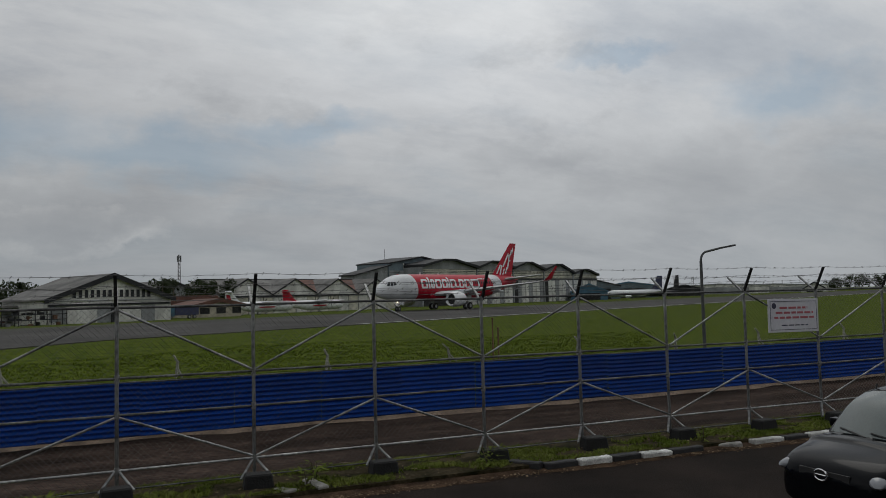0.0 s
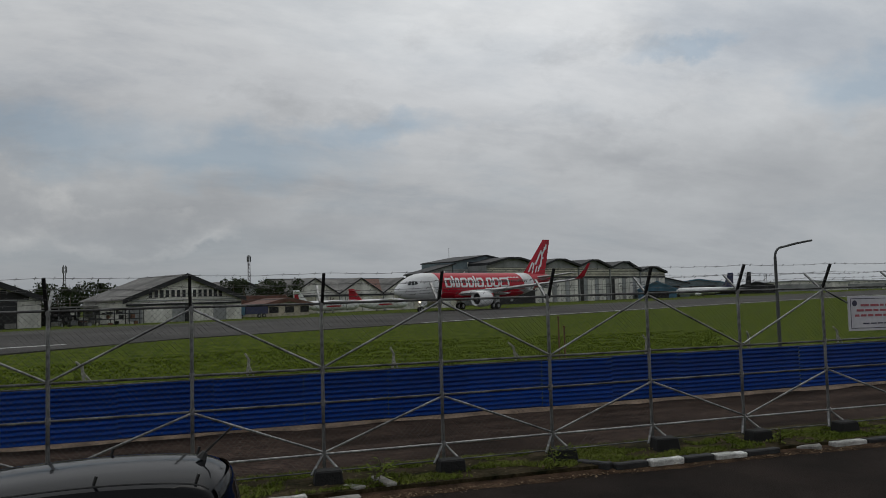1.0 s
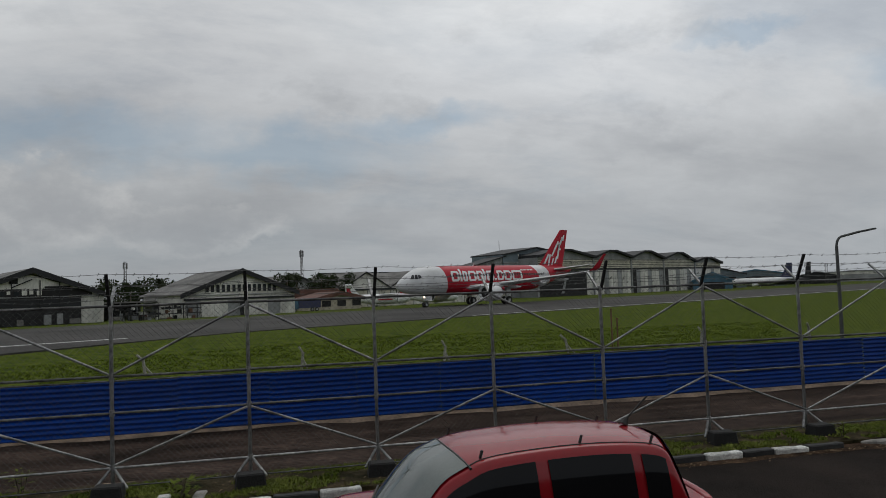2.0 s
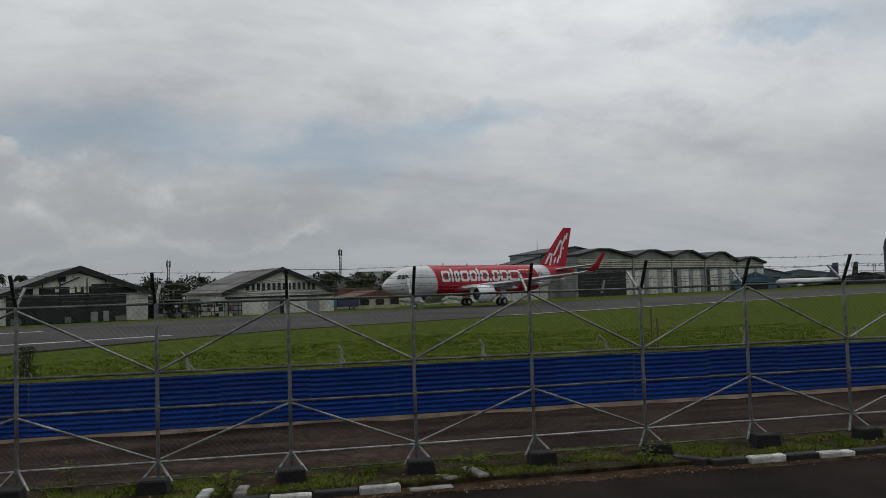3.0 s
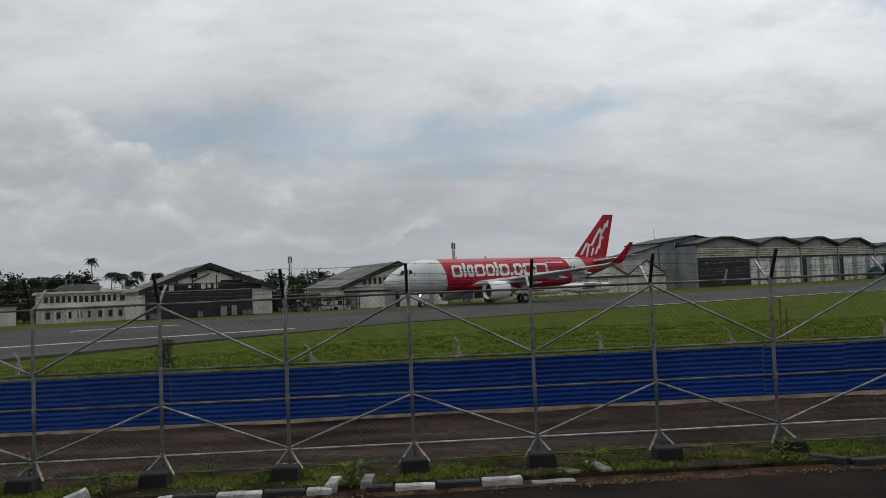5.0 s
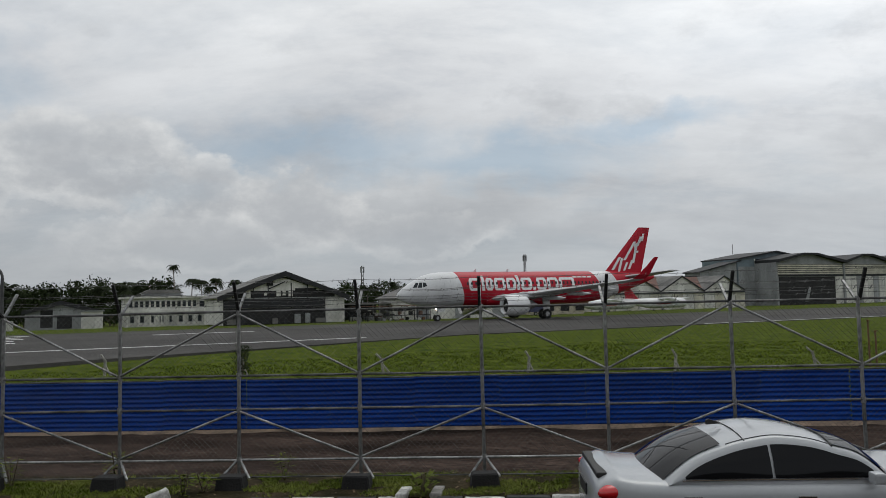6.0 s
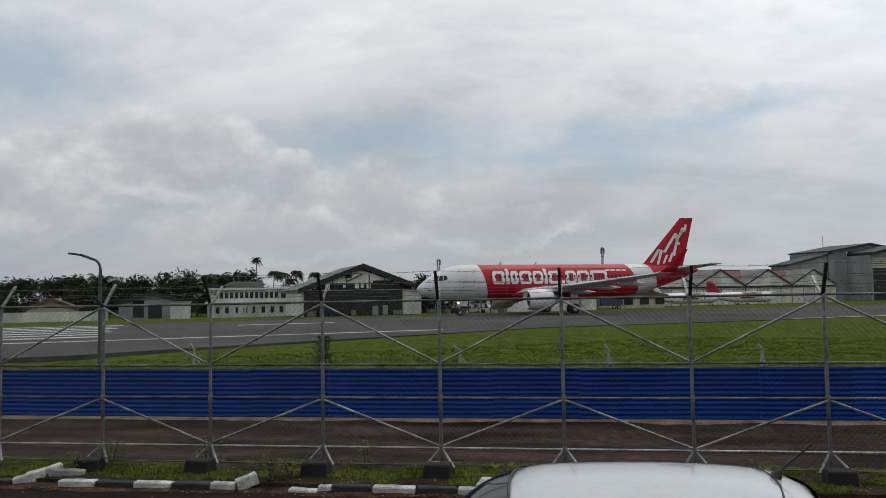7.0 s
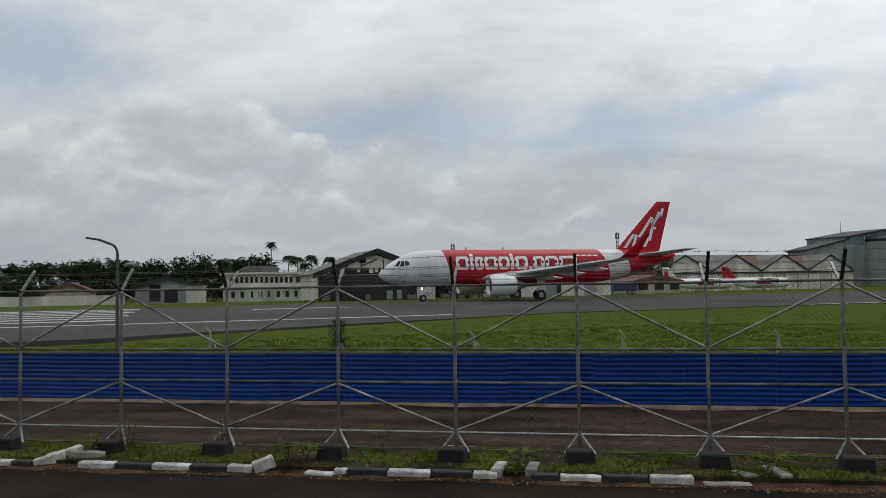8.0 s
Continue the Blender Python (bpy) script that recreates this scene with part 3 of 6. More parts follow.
# ---- kerb and verge ----
def build_kerb():
    tagged(part("verge", bm_box(-150, 200, 10.8, 12.35, -0.05, 0.085), M["verge"]), "strip of soil and weeds between kerb and fence", "verge", kind="structure")
    kerb = tagged(new("kerb"), "broken kerb of black and white painted stones", "kerb", kind="structure")
    rng = random.Random(3)
    meshes = []
    for k in range(3):
        bm = bmesh.new()
        box(bm, 0.006, 0.564, 0, 0.16, -0.02, 0.15)
        bmesh.ops.bevel(bm, geom=bm.edges[:], offset=0.016, segments=1, affect="EDGES")
        for x in (0.15, 0.29, 0.43):
            bmesh.ops.bisect_plane(bm, geom=bm.verts[:] + bm.edges[:] + bm.faces[:], plane_co=(x, 0, 0), plane_no=(1, 0, 0.1 * k))
        for v in bm.verts:
            v.co += Vector(noise.noise_vector(v.co * 9 + Vector((k * 9, 0, 0)))) * 0.014
        meshes.append(bm)
    data = {}
    for c in ("kerb_w", "kerb_b"):
        for k, bm in enumerate(meshes):
            me = bpy.data.meshes.new("kerb_stone")
            bm.to_mesh(me)
            me.materials.append(M[c])
            data[c, k] = me
    # first and last x of each stone, white or black
    stones = [(-8.47, -8.15, 0), (-7.36, -6.78, 1), (-6.77, -6.19, 0), (-6.18, -5.58, 1), (-5.57, -5.01, 0), (-5.0, -4.6, 1), (-3.39, -3.21, 1), (-3.2, -2.63, 0), (-2.62, -2.01, 1), (-2.0, -1.43, 0), (-1.42, -1.08, 1),
              (-0.62, -0.25, 0), (-0.24, 0.32, 1), (0.33, 0.93, 0), (0.94, 1.51, 1), (6.1, 6.68, 0), (6.69, 7.29, 1), (7.3, 7.84, 0), (7.85, 8.44, 1), (8.45, 9.1, 0), (10.16, 10.86, 1)]
    stones += [(-9.06 - 0.575 * i, -8.49 - 0.575 * i, (i + 1) % 2) for i in range(14)] + [(10.87 + 0.575 * i, 11.44 + 0.575 * i, i % 2) for i in range(16)]
    for x0, x1, white in stones:
        o = new("kerb_stone", data["kerb_w" if white else "kerb_b", rng.randrange(3)])
        o.parent = kerb
        o.matrix_basis = pose(x0, 10.62 + rng.uniform(-0.015, 0.015), rng.uniform(-0.06, -0.04), rng.uniform(-2, 2), rng.uniform(-1, 1), rng.uniform(-0.8, 0.8)) @ Matrix.Diagonal(((x1 - x0) / 0.57, 1, 1, 1))
    # sunk and tilted broken pieces beside the gaps
    for x, y, z, ry, rz, c, k in ((-8.1, 10.66, -0.05, -14, 28, "kerb_w", 0.8), (-7.95, 10.8, 0.0, -10, 48, "kerb_w", 0.9), (-7.72, 10.9, 0.05, 6, 20, "concrete", 0.9), (-4.55, 10.62, 0.0, -18, 30, "kerb_w", 0.55), (-3.82, 10.58, -0.09, 2, -3, "kerb_w", 0.75), (-1.02, 10.68, 0.0, 2, 86, "kerb_w", 0.9),
                                  (-0.56, 10.78, -0.02, 2, 86, "concrete", 1.0), (2.35, 10.85, -0.03, 5, 112, "concrete", 0.9), (2.78, 10.85, -0.03, -4, 106, "concrete", 0.9), (6.12, 10.74, -0.02, 2, 122, "kerb_b", 1.0), (9.95, 10.7, -0.06, 4, 150, "concrete", 0.7), (1.62, 10.6, -0.11, 0, 3, "concrete", 1.1)):
        me = data.get((c, 1)) or meshes_concrete(meshes[0])
        o = new("kerb_stone", me)
        o.parent = kerb
        o.matrix_basis = pose(x, y, z, 0, ry, rz) @ Matrix.Diagonal((k, 1, 1, 1))
    for bm in meshes:
        bm.free()


def meshes_concrete(bm):
    me = bpy.data.meshes.new("kerb_stone")
    bm.to_mesh(me)
    me.materials.append(M["concrete"])
    return me


build_kerb()

# ---- chain-link fence ----
FY, S, X0 = 11.755, 1.85, -3.656
ZT, ZM, ZL, ZB, ZG = 2.653, 1.683, 1.179, 0.426, 0.17


def build_fence():
    fence = tagged(new("chain_link_fence"), "galvanised chain-link security fence with zigzag braces and barbed wire", "fence", kind="structure")
    k0, k1 = -7, 15
    rng = random.Random(8)
    post_bm = bm_tube((0, 0, 0.12), (0, 0, ZT + 0.02), 0.027, 10)
    post = part("fence_post", post_bm, M["galv"], fence, smooth=True)
    arm_f = bmesh.new()
    box(arm_f, -0.022, 0.022, -0.016, 0.016, 0, 0.52, m=pose(0, 0, ZT - 0.02, 27, 0, 0))
    arm_f = part("front_arm", arm_f, M["block"], fence)
    arm_b = bmesh.new()
    box(arm_b, -0.018, 0.018, -0.014, 0.014, 0, 0.5, m=pose(0, 0, ZT - 0.02, -53, 0, 0))
    arm_b = part("back_arm", arm_b, M["galv"], fence)
    arm_fs = bmesh.new()
    box(arm_fs, -0.02, 0.02, -0.015, 0.015, 0, 0.32, m=pose(0, 0, ZT - 0.02, 60, 0, 0))
    arm_fs = part("front_arm", arm_fs, M["block"], fence)
    arm_bl = bmesh.new()
    box(arm_bl, -0.02, 0.02, -0.015, 0.015, 0, 0.5, m=pose(0, 0, ZT - 0.02, -42, 0, 0))
    arm_bl = part("back_arm", arm_bl, M["galv"], fence)
    blk = bmesh.new()
    for z0, z1, w0, w1 in ((0.0, 0.27, 0.22, 0.185),):
        loft(blk, [[(-w0, -0.16, z0), (w0, -0.16, z0), (w0, 0.16, z0), (-w0, 0.16, z0)], [(-w1, -0.13, z1), (w1, -0.13, z1), (w1, 0.13, z1), (-w1, 0.13, z1)]])
    bmesh.ops.bevel(blk, geom=blk.edges[:], offset=0.02, segments=1, affect="EDGES")
    blk = part("footing", blk, M["block"], fence, "dark concrete footing block")
    strut = [part("foot_strut", bm_tube((0.03 * s, -0.02, ZB - 0.02), (0.22 * s, -0.22, 0.18), 0.02, 8), M["galv"], fence, smooth=True) for s in (-1, 1)]
    clamp = part("clamp", bm_tube((0, 0, -0.045), (0, 0, 0.04), 0.037, 10), M["galv"], fence)
    first = [post, arm_f, arm_b, blk, *strut, clamp]
    for o in (arm_fs, arm_bl):
        o.matrix_basis = pose(X0 + S * -2, FY, 0)
    clamp_me = clamp.data
    for k in range(k0, k1 + 1):
        x = X0 + S * k
        z = rng.uniform(-0.012, 0.012)
        for src in first[:-1]:
            if k <= -2 and src in (arm_f, arm_b):
                alt = arm_fs if src is arm_f else arm_bl
                if k != -2:
                    o = new(alt.name.split(".")[0], alt.data)
                    o.parent, o.matrix_basis = fence, pose(X0 + S * k, FY, 0)
                continue
            o = src if k == (-1 if src in (arm_f, arm_b) else k0) else new(src.name.split(".")[0], src.data)
            o.parent = fence
            tilt = rng.uniform(-0.5, 0.5)
            o.matrix_basis = pose(x, FY if src is not blk else FY - 0.36, z if src is not blk else rng.uniform(-0.01, 0.02), 0, tilt if src in (arm_f, arm_b) else 0, rng.uniform(-6, 6) if src is blk else 0)
        for zz in (ZT, ZM, ZL, ZB):
            o = clamp if (k == k0 and zz == ZT) else new("clamp", clamp_me)
            o.parent = fence
            o.matrix_basis = pose(x, FY, zz, 0, 0, 0)
    # rails and braces, bay by bay
    rail = {z: bm_tube((0, 0, 0), (S, 0, 0), r, 8) for z, r in ((ZT, 0.018), (ZM, 0.018), (ZL, 0.017), (ZB, 0.018), (ZG, 0.011))}
    rail_me = {}
    for z, bm in rail.items():
        me = bpy.data.meshes.new("rail")
        bm.to_mesh(me)
        bm.free()
        me.materials.append(M["galv" if z == ZB else "galv_dull"])
        rail_me[z] = me
    link = chain_link()
    for k in range(k0, k1):
        x = X0 + S * k
        for z, me in rail_me.items():
            o = new("rail", me)
            o.parent = fence
            o.matrix_basis = pose(x, FY - 0.012, z, 0, rng.uniform(-0.25, 0.25), 0)
        even = k % 2 == 0
        for hi, lo in ((ZT - 0.04, ZM + 0.03), (ZL - 0.03, ZB + 0.04)):
            za, zb = (hi, lo) if even else (lo, hi)
            part("brace", bm_tube((x + 0.03, FY - 0.045, za), (x + S - 0.03, FY - 0.045, zb), 0.0175, 8), M["galv"], fence, smooth=True)
        o = new("chain_link_mesh", link)
        o.parent = fence
        o.matrix_basis = pose(x, FY + 0.012, 0, 0, 0, 0)
        tagged(o, kind="stuff")
    # barbed wire strands on both arms
    for name_arm, pts in (("front", [(0.16, 0.16), (0.2, 0.3), (0.235, 0.45)]), ("back", [(-0.16, 0.11), (-0.28, 0.2), (-0.39, 0.29)])):
        for dy, dz in pts:
            bm = bmesh.new()
            for k in range(k0, k1):
                xa = X0 + S * k
                prev = None
                for i in range(9):
                    t = i / 8
                    p = Vector((xa + S * t, FY - dy + 0.012 * noise.noise((xa + t * 5, dz * 9, 0)), ZT + dz - 0.05 * 4 * t * (1 - t) * (0.5 + 0.5 * noise.noise((k, dz * 7, 3))) + 0.012 * noise.noise((xa * 2 + t * 7, dz * 5, 8))))
                    if prev is not None:
                        tube(bm, prev, p, 0.0035, 3, caps=False)
                        q = prev.lerp(p, 0.5)
                        for a in (0.7, 2.4):
                            d = Vector((0.012, math.cos(a) * 0.028, math.sin(a) * 0.028))
                            tube(bm, q - d, q + d, 0.0026, 3, caps=False)
                    prev = p
            part("barbed_wire_strand", bm, M["barb"], fence)


def chain_link():
    """Woven wire for one bay: zigzag wires in two leaning families."""
    verts, faces = [], []
    z0, z1, r, step = ZG, ZT, 0.0019, 0.084
    h = z1 - z0

    def wire(a, b):
        d = (Vector(b) - Vector(a)).normalized()
        s, t = d.cross((0, 1, 0)).normalized() * r, Vector((0, 1, 0)) * r
        i = len(verts)
        for p in (Vector(a), Vector(b)):
            for q in (s, -s * 0.5 + t * 0.87, -s * 0.5 - t * 0.87):
                verts.append(tuple(p + q))
        for k in range(3):
            faces.append((i + k, i + (k + 1) % 3, i + 3 + (k + 1) % 3, i + 3 + k))

    n = int((S + h) / step) + 1
    for fam in (1, -1):
        for k in range(n):
            xa = k * step - h if fam == 1 else k * step
            xb = xa + fam * h
            pa, pb = [xa, z0], [xb, z1]
            ta, tb = 0.0, 1.0
            lo, hi = (0.0 - xa) / (xb - xa), (S - xa) / (xb - xa)
            ta, tb = max(ta, min(lo, hi)), min(tb, max(lo, hi))
            if tb - ta > 0.01:
                wire((lerp(xa, xb, ta), fam * r, lerp(z0, z1, ta)), (lerp(xa, xb, tb), fam * r, lerp(z0, z1, tb)))
    me = bpy.data.meshes.new("chain_link_mesh")
    me.from_pydata(verts, [], faces)
    me.materials.append(M["wire"])
    return me


build_fence()


def build_sign():
    s = thing("warning_sign", (12.31, FY - 0.06, 2.155), 0, label="white warning board with red writing tied to the fence", category="sign")
    s.matrix_world = pose(12.31, FY - 0.06, 2.155, 0, 0.6, 0)
    part("board", bm_box(-0.645, 0.645, -0.012, 0.012, -0.325, 0.325, bevel=0.005), M["sign"], s)
    bm = bmesh.new()
    for a in ((-0.6, 0.6, 0.27, 0.28), (-0.6, 0.6, -0.28, -0.27), (-0.6, -0.59, -0.27, 0.27), (0.59, 0.6, -0.27, 0.27)):
        box(bm, a[0], a[1], -0.0165, -0.0135, a[2], a[3])
    part("border_line", bm, M["sign_dark"], s)
    part("emblem", bm_tube((-0.5, -0.018, 0.19), (-0.5, -0.013, 0.19), 0.055, 16), M["sign_dark"], s)
    rng = random.Random(2)
    for z, h, x0, x1, m in ((0.15, 0.04, -0.36, 0.36, "sign_red"), (0.055, 0.04, -0.46, 0.5, "sign_red"), (-0.04, 0.04, -0.5, 0.52, "sign_red"), (-0.19, 0.022, -0.32, 0.36, "sign_dark")):
        x = x0
        while x < x1:
            w = rng.uniform(0.08, 0.2)
            part("writing_bar", bm_box(x, min(x1, x + w), -0.0165, -0.0135, z - h / 2, z + h / 2), M[m], s)
            x += w + 0.035


build_sign()


# ---- blue corrugated sheet fence ----
def build_blue():
    f = tagged(new("sheet_fence"), "low fence of blue corrugated metal sheets", "fence", kind="structure")
    w, pitch, amp, y, top = 1.85, 0.102, 0.024, 17.0, 1.12
    n = int(top / pitch * 6)
    verts, faces = [], []
    for side in (0, 0.004):
        for i in range(n + 1):
            z = top * i / n
            yy = y + amp * math.sin(z / pitch * math.tau) + side
            verts += [(0, yy, z), (w - 0.004, yy, z)]
    for s in range(2):
        o = s * 2 * (n + 1)
        for i in range(n):
            faces.append((o + 2 * i, o + 2 * i + 1, o + 2 * i + 3, o + 2 * i + 2))
    me = bpy.data.meshes.new("sheet")
    me.from_pydata(verts, [], faces)
    me.materials.append(M["blue"])
    rng = random.Random(4)
    cap = bpy.data.meshes.new("top_rail")
    bm = bm_tube((0, y, top + 0.01), (w, y, top + 0.01), 0.018, 6)
    bm.to_mesh(cap)
    bm.free()
    cap.materials.append(M["galv_dull"])
    for k in range(-16, 26):
        o = new("sheet", me)
        o.parent = f
        o.matrix_basis = pose(k * w + 0.4, rng.uniform(-0.012, 0.012), rng.uniform(-0.015, 0.015), 0, rng.uniform(-0.25, 0.25), 0)
        o = new("top_rail", cap)
        o.parent = f
        o.matrix_basis = pose(k * w + 0.4, 0, rng.uniform(-0.006, 0.006), 0, 0, 0)


build_blue()


# ---- things on the grass ----
def stub():
    p = thing("concrete_stub", label="leaning old concrete fence stub in the grass", category="post", group="concrete stubs in the grass")
    bm = bmesh.new()
    box(bm, -0.045, 0.045, -0.045, 0.045, -0.2, 0.62)
    box(bm, -0.035, 0.035, -0.035, 0.035, 0, 0.3, m=pose(0.0, 0, 0.58, 0, -38, 0))
    bmesh.ops.bevel(bm, geom=bm.edges[:], offset=0.012, segments=1, affect="EDGES")
    part("shaft", bm, M["concrete"], p)
    part("prop", bm_box(-0.028, 0.028, -0.028, 0.028, 0, 0.55, m=pose(0.3, 0.0, -0.08, 0, -32, 0)), M["concrete"], p)
    return p


p0 = stub()
rng = random.Random(21)
for i, x in enumerate((-14.7, -9.3, -3.8, 1.75, 7.25, 12.6, 18.6, 23.8, 29.0, 34.5)):
    z = ground_z(-x * UY + 30 * UX)
    m = pose(x, 30 + rng.uniform(-0.3, 0.3), z, rng.uniform(-5, 5), rng.uniform(-9, 9), rng.uniform(-40, 40))
    if i == 0:
        p0.matrix_world = m
    else:
        copy_thing(p0, m)

for x, h in ((14.3, 1.75), (14.55, 1.35)):
    p = thing("marker_pipe", (x, 29.6, ground_z(-x * UY + 29.6 * UX)), 0, label="thin rusty upright pipe standing in the grass", category="pipe", group="rusty pipes")
    part("pipe", bm_tube((0, 0, -0.2), (0, 0, h), 0.034, 8), M["rust"], p, smooth=True)
    part("pipe_cap", bm_tube((0, 0, h), (0, 0, h + 0.04), 0.055, 8), M["rust"], p)


def shrub(x, y, h, w, seed):
    rng = random.Random(seed)
    t = thing("shrub", (x, y, ground_z(-x * UY + y * UX)), 0, label="dark leafy shrub grown over a stub in the grass", category="plant")
    bm = bmesh.new()
    for k in range(6):
        a = rng.uniform(0, math.tau)
        tube(bm, (0, 0, -0.05), (w * 0.4 * math.cos(a), w * 0.4 * math.sin(a), h * rng.uniform(0.6, 0.95)), 0.02, 5, 0.008)
    part("stem", bm, M["trunk"], t, kind="stuff")
    verts, faces = [], []
    for _ in range(500):
        p = Vector((rng.gauss(0, 0.33) * w, rng.gauss(0, 0.33) * w, h * (0.08 + 0.92 * rng.random())))
        u = Vector((rng.gauss(0, 1), rng.gauss(0, 1), rng.gauss(0, 1))).normalized() * rng.uniform(0.03, 0.07)
        v = u.orthogonal().normalized() * 0.025
        j = len(verts)
        verts += [tuple(p - u), tuple(p + v), tuple(p + u), tuple(p - v)]
        faces.append((j, j + 1, j + 2, j + 3))
    me = bpy.data.meshes.new("leaves")
    me.from_pydata(verts, [], faces)
    me.materials.append(M["leaf"])
    new("leaves", me).parent = t


shrub(-9.25, 29.8, 1.15, 0.5, 61)


def street_lamp(x, y, side, reach):
    z = ground_z(-x * UY + y * UX)
    s = thing("street_lamp", (x, y, z), 0, label="grey street lamp with one bent arm and flat head", category="street lamp", group="street lamps")
    h = 3.92 - z
    part("pole", bm_tube((0, 0, -0.1), (0, 0, h - 0.3), 0.062, 12, 0.044), M["pole"], s, smooth=True)
    part("base_plate", bm_box(-0.16, 0.16, -0.16, 0.16, 0.0, 0.03, bevel=0.006), M["pole"], s)
    bm = bmesh.new()
    pts = [(0, 0, h - 0.3)] + [(side * 0.26 * (1 - math.cos(a)), 0, h - 0.3 + 0.3 * math.sin(a)) for a in (0.3, 0.6, 0.9, 1.2, 1.4)]
    pts.append((side * reach * 0.62, 0, h + 0.13))
    pipe(bm, pts, 0.036, 8)
    part("arm", bm, M["pole"], s, smooth=True)
    bm = bmesh.new()
    box(bm, 0, reach * 0.42, -0.09, 0.09, -0.028, 0.028, m=pose(side * reach * 0.59, 0, h + 0.12, 0, -9, 0 if side > 0 else 180))
    bmesh.ops.bevel(bm, geom=bm.edges[:], offset=0.02, segments=2, affect="EDGES")
    part("lamp_head", bm, M["pole"], s)


street_lamp(-12.64, 20, -1, 0.95)
street_lamp(17.17, 20, 1, 1.4)


# ---- airliner ----
FUSE = [(0, 3.05, 0.06, 0.06), (0.25, 3.07, 0.45, 0.42), (0.7, 3.13, 0.8, 0.76), (1.5, 3.28, 1.22, 1.18), (2.3, 3.45, 1.5, 1.5), (3.2, 3.6, 1.72, 1.78), (4.2, 3.71, 1.87, 1.95),
        (5.4, 3.76, 1.95, 2.04), (7, 3.78, 1.975, 2.07), (12, 3.78, 1.975, 2.07), (18, 3.78, 1.975, 2.07), (24, 3.78, 1.975, 2.07), (26.5, 3.85, 1.94, 2.0), (28.5, 4.0, 1.82, 1.86),
        (30.5, 4.22, 1.56, 1.62), (32.5, 4.48, 1.22, 1.3), (34.5, 4.74, 0.84, 0.94), (36.3, 4.96, 0.5, 0.56), (37.3, 5.08, 0.27, 0.3), (37.57, 5.1, 0.1, 0.12)]


def ring_at(a, fuse):
    for p, q in zip(fuse, fuse[1:]):
        if p[0] <= a <= q[0]:
            t = (a - p[0]) / (q[0] - p[0])
            return [lerp(u, v, t) for u, v in zip(p, q)][1:]
    return fuse[-1][1:]


def on_fuse(a, z, side, off, fuse=FUSE):
    zc, ry, rz = ring_at(a, fuse)
    s = max(-0.995, min(0.995, (z - zc) / rz))
    c = math.sqrt(1 - s * s)
    return (a, side * (ry * c + off * c), zc + rz * s + off * s)


def skin_patch(corners, side, off=0.012, nu=4, nv=4, fuse=FUSE):
    """Corners (a, z): front low, rear low, rear high, front high; lies on the fuselage."""
    bm = bmesh.new()
    (a0, z0), (a1, z1), (a2, z2), (a3, z3) = corners
    vs = []
    for j in range(nv + 1):
        t = j / nv
        row = []
        for i in range(nu + 1):
            s = i / nu
            a = lerp(lerp(a0, a1, s), lerp(a3, a2, s), t)
            z = lerp(lerp(z0, z1, s), lerp(z3, z2, s), t)
            row.append(bm.verts.new(on_fuse(a, z, side, off, fuse)))
        vs.append(row)
    for j in range(nv):
        for i in range(nu):
            bm.faces.new((vs[j][i], vs[j][i + 1], vs[j + 1][i + 1], vs[j + 1][i]))
    return bm


def merge(bms):
    out = bmesh.new()
    for b in bms:
        me = bpy.data.meshes.new("tmp")
        b.to_mesh(me)
        b.free()
        out.from_mesh(me)
        bpy.data.meshes.remove(me)
    return out


def livery():
    """White nose, red middle, white band before the red tail, parted by slanting lines."""
    m = mat("livery", (0.66, 0.67, 0.68), 0.4, var=0.1, scale=0.5, fine=5, bump=0.0, spec=0.3)
    nt = m.node_tree
    N, L = nt.nodes.new, nt.links.new
    b = nt.nodes["Principled BSDF"]
    white = b.inputs["Base Color"].links[0].from_socket
    tc, sep = N("ShaderNodeTexCoord"), N("ShaderNodeSeparateXYZ")
    L(tc.outputs["Object"], sep.inputs[0])

    def after(start, slope):
        k = N("ShaderNodeMath")
        k.operation = "MULTIPLY_ADD"
        L(sep.outputs[2], k.inputs[0])
        k.inputs[1].default_value, k.inputs[2].default_value = slope, -start - slope * 5.85
        a = N("ShaderNodeMath")
        a.operation = "ADD"
        L(sep.outputs[0], a.inputs[0])
        L(k.outputs[0], a.inputs[1])
        g = N("ShaderNodeMath")
        g.operation = "GREATER_THAN"
        L(a.outputs[0], g.inputs[0])
        g.inputs[1].default_value = 0
        return g.outputs[0]

    def math2(op, x, y):
        n = N("ShaderNodeMath")
        n.operation = op
        L(x, n.inputs[0])
        L(y, n.inputs[1])
        return n.outputs[0]

    red = math2("ADD", math2("SUBTRACT", after(7.1, 0.27), after(26.6, 0.4)), after(29.6, 0.42))
    mx = N("ShaderNodeMix")
    mx.data_type = "RGBA"
    L(red, mx.inputs[0])
    L(white, mx.inputs[6])
    mx.inputs[7].default_value = (0.42, 0.004, 0.021, 1)
    L(mx.outputs[2], b.inputs["Base Color"])
    return m


def wing_section(y, le, te, z, thick):
    c = te - le
    prof = [(0, 0), (0.08, 0.5), (0.3, 0.62), (0.65, 0.38), (1, 0.03), (1, -0.03), (0.6, -0.25), (0.25, -0.38), (0.06, -0.3)]
    return [(le + c * p, y, z + thick * q) for p, q in prof]


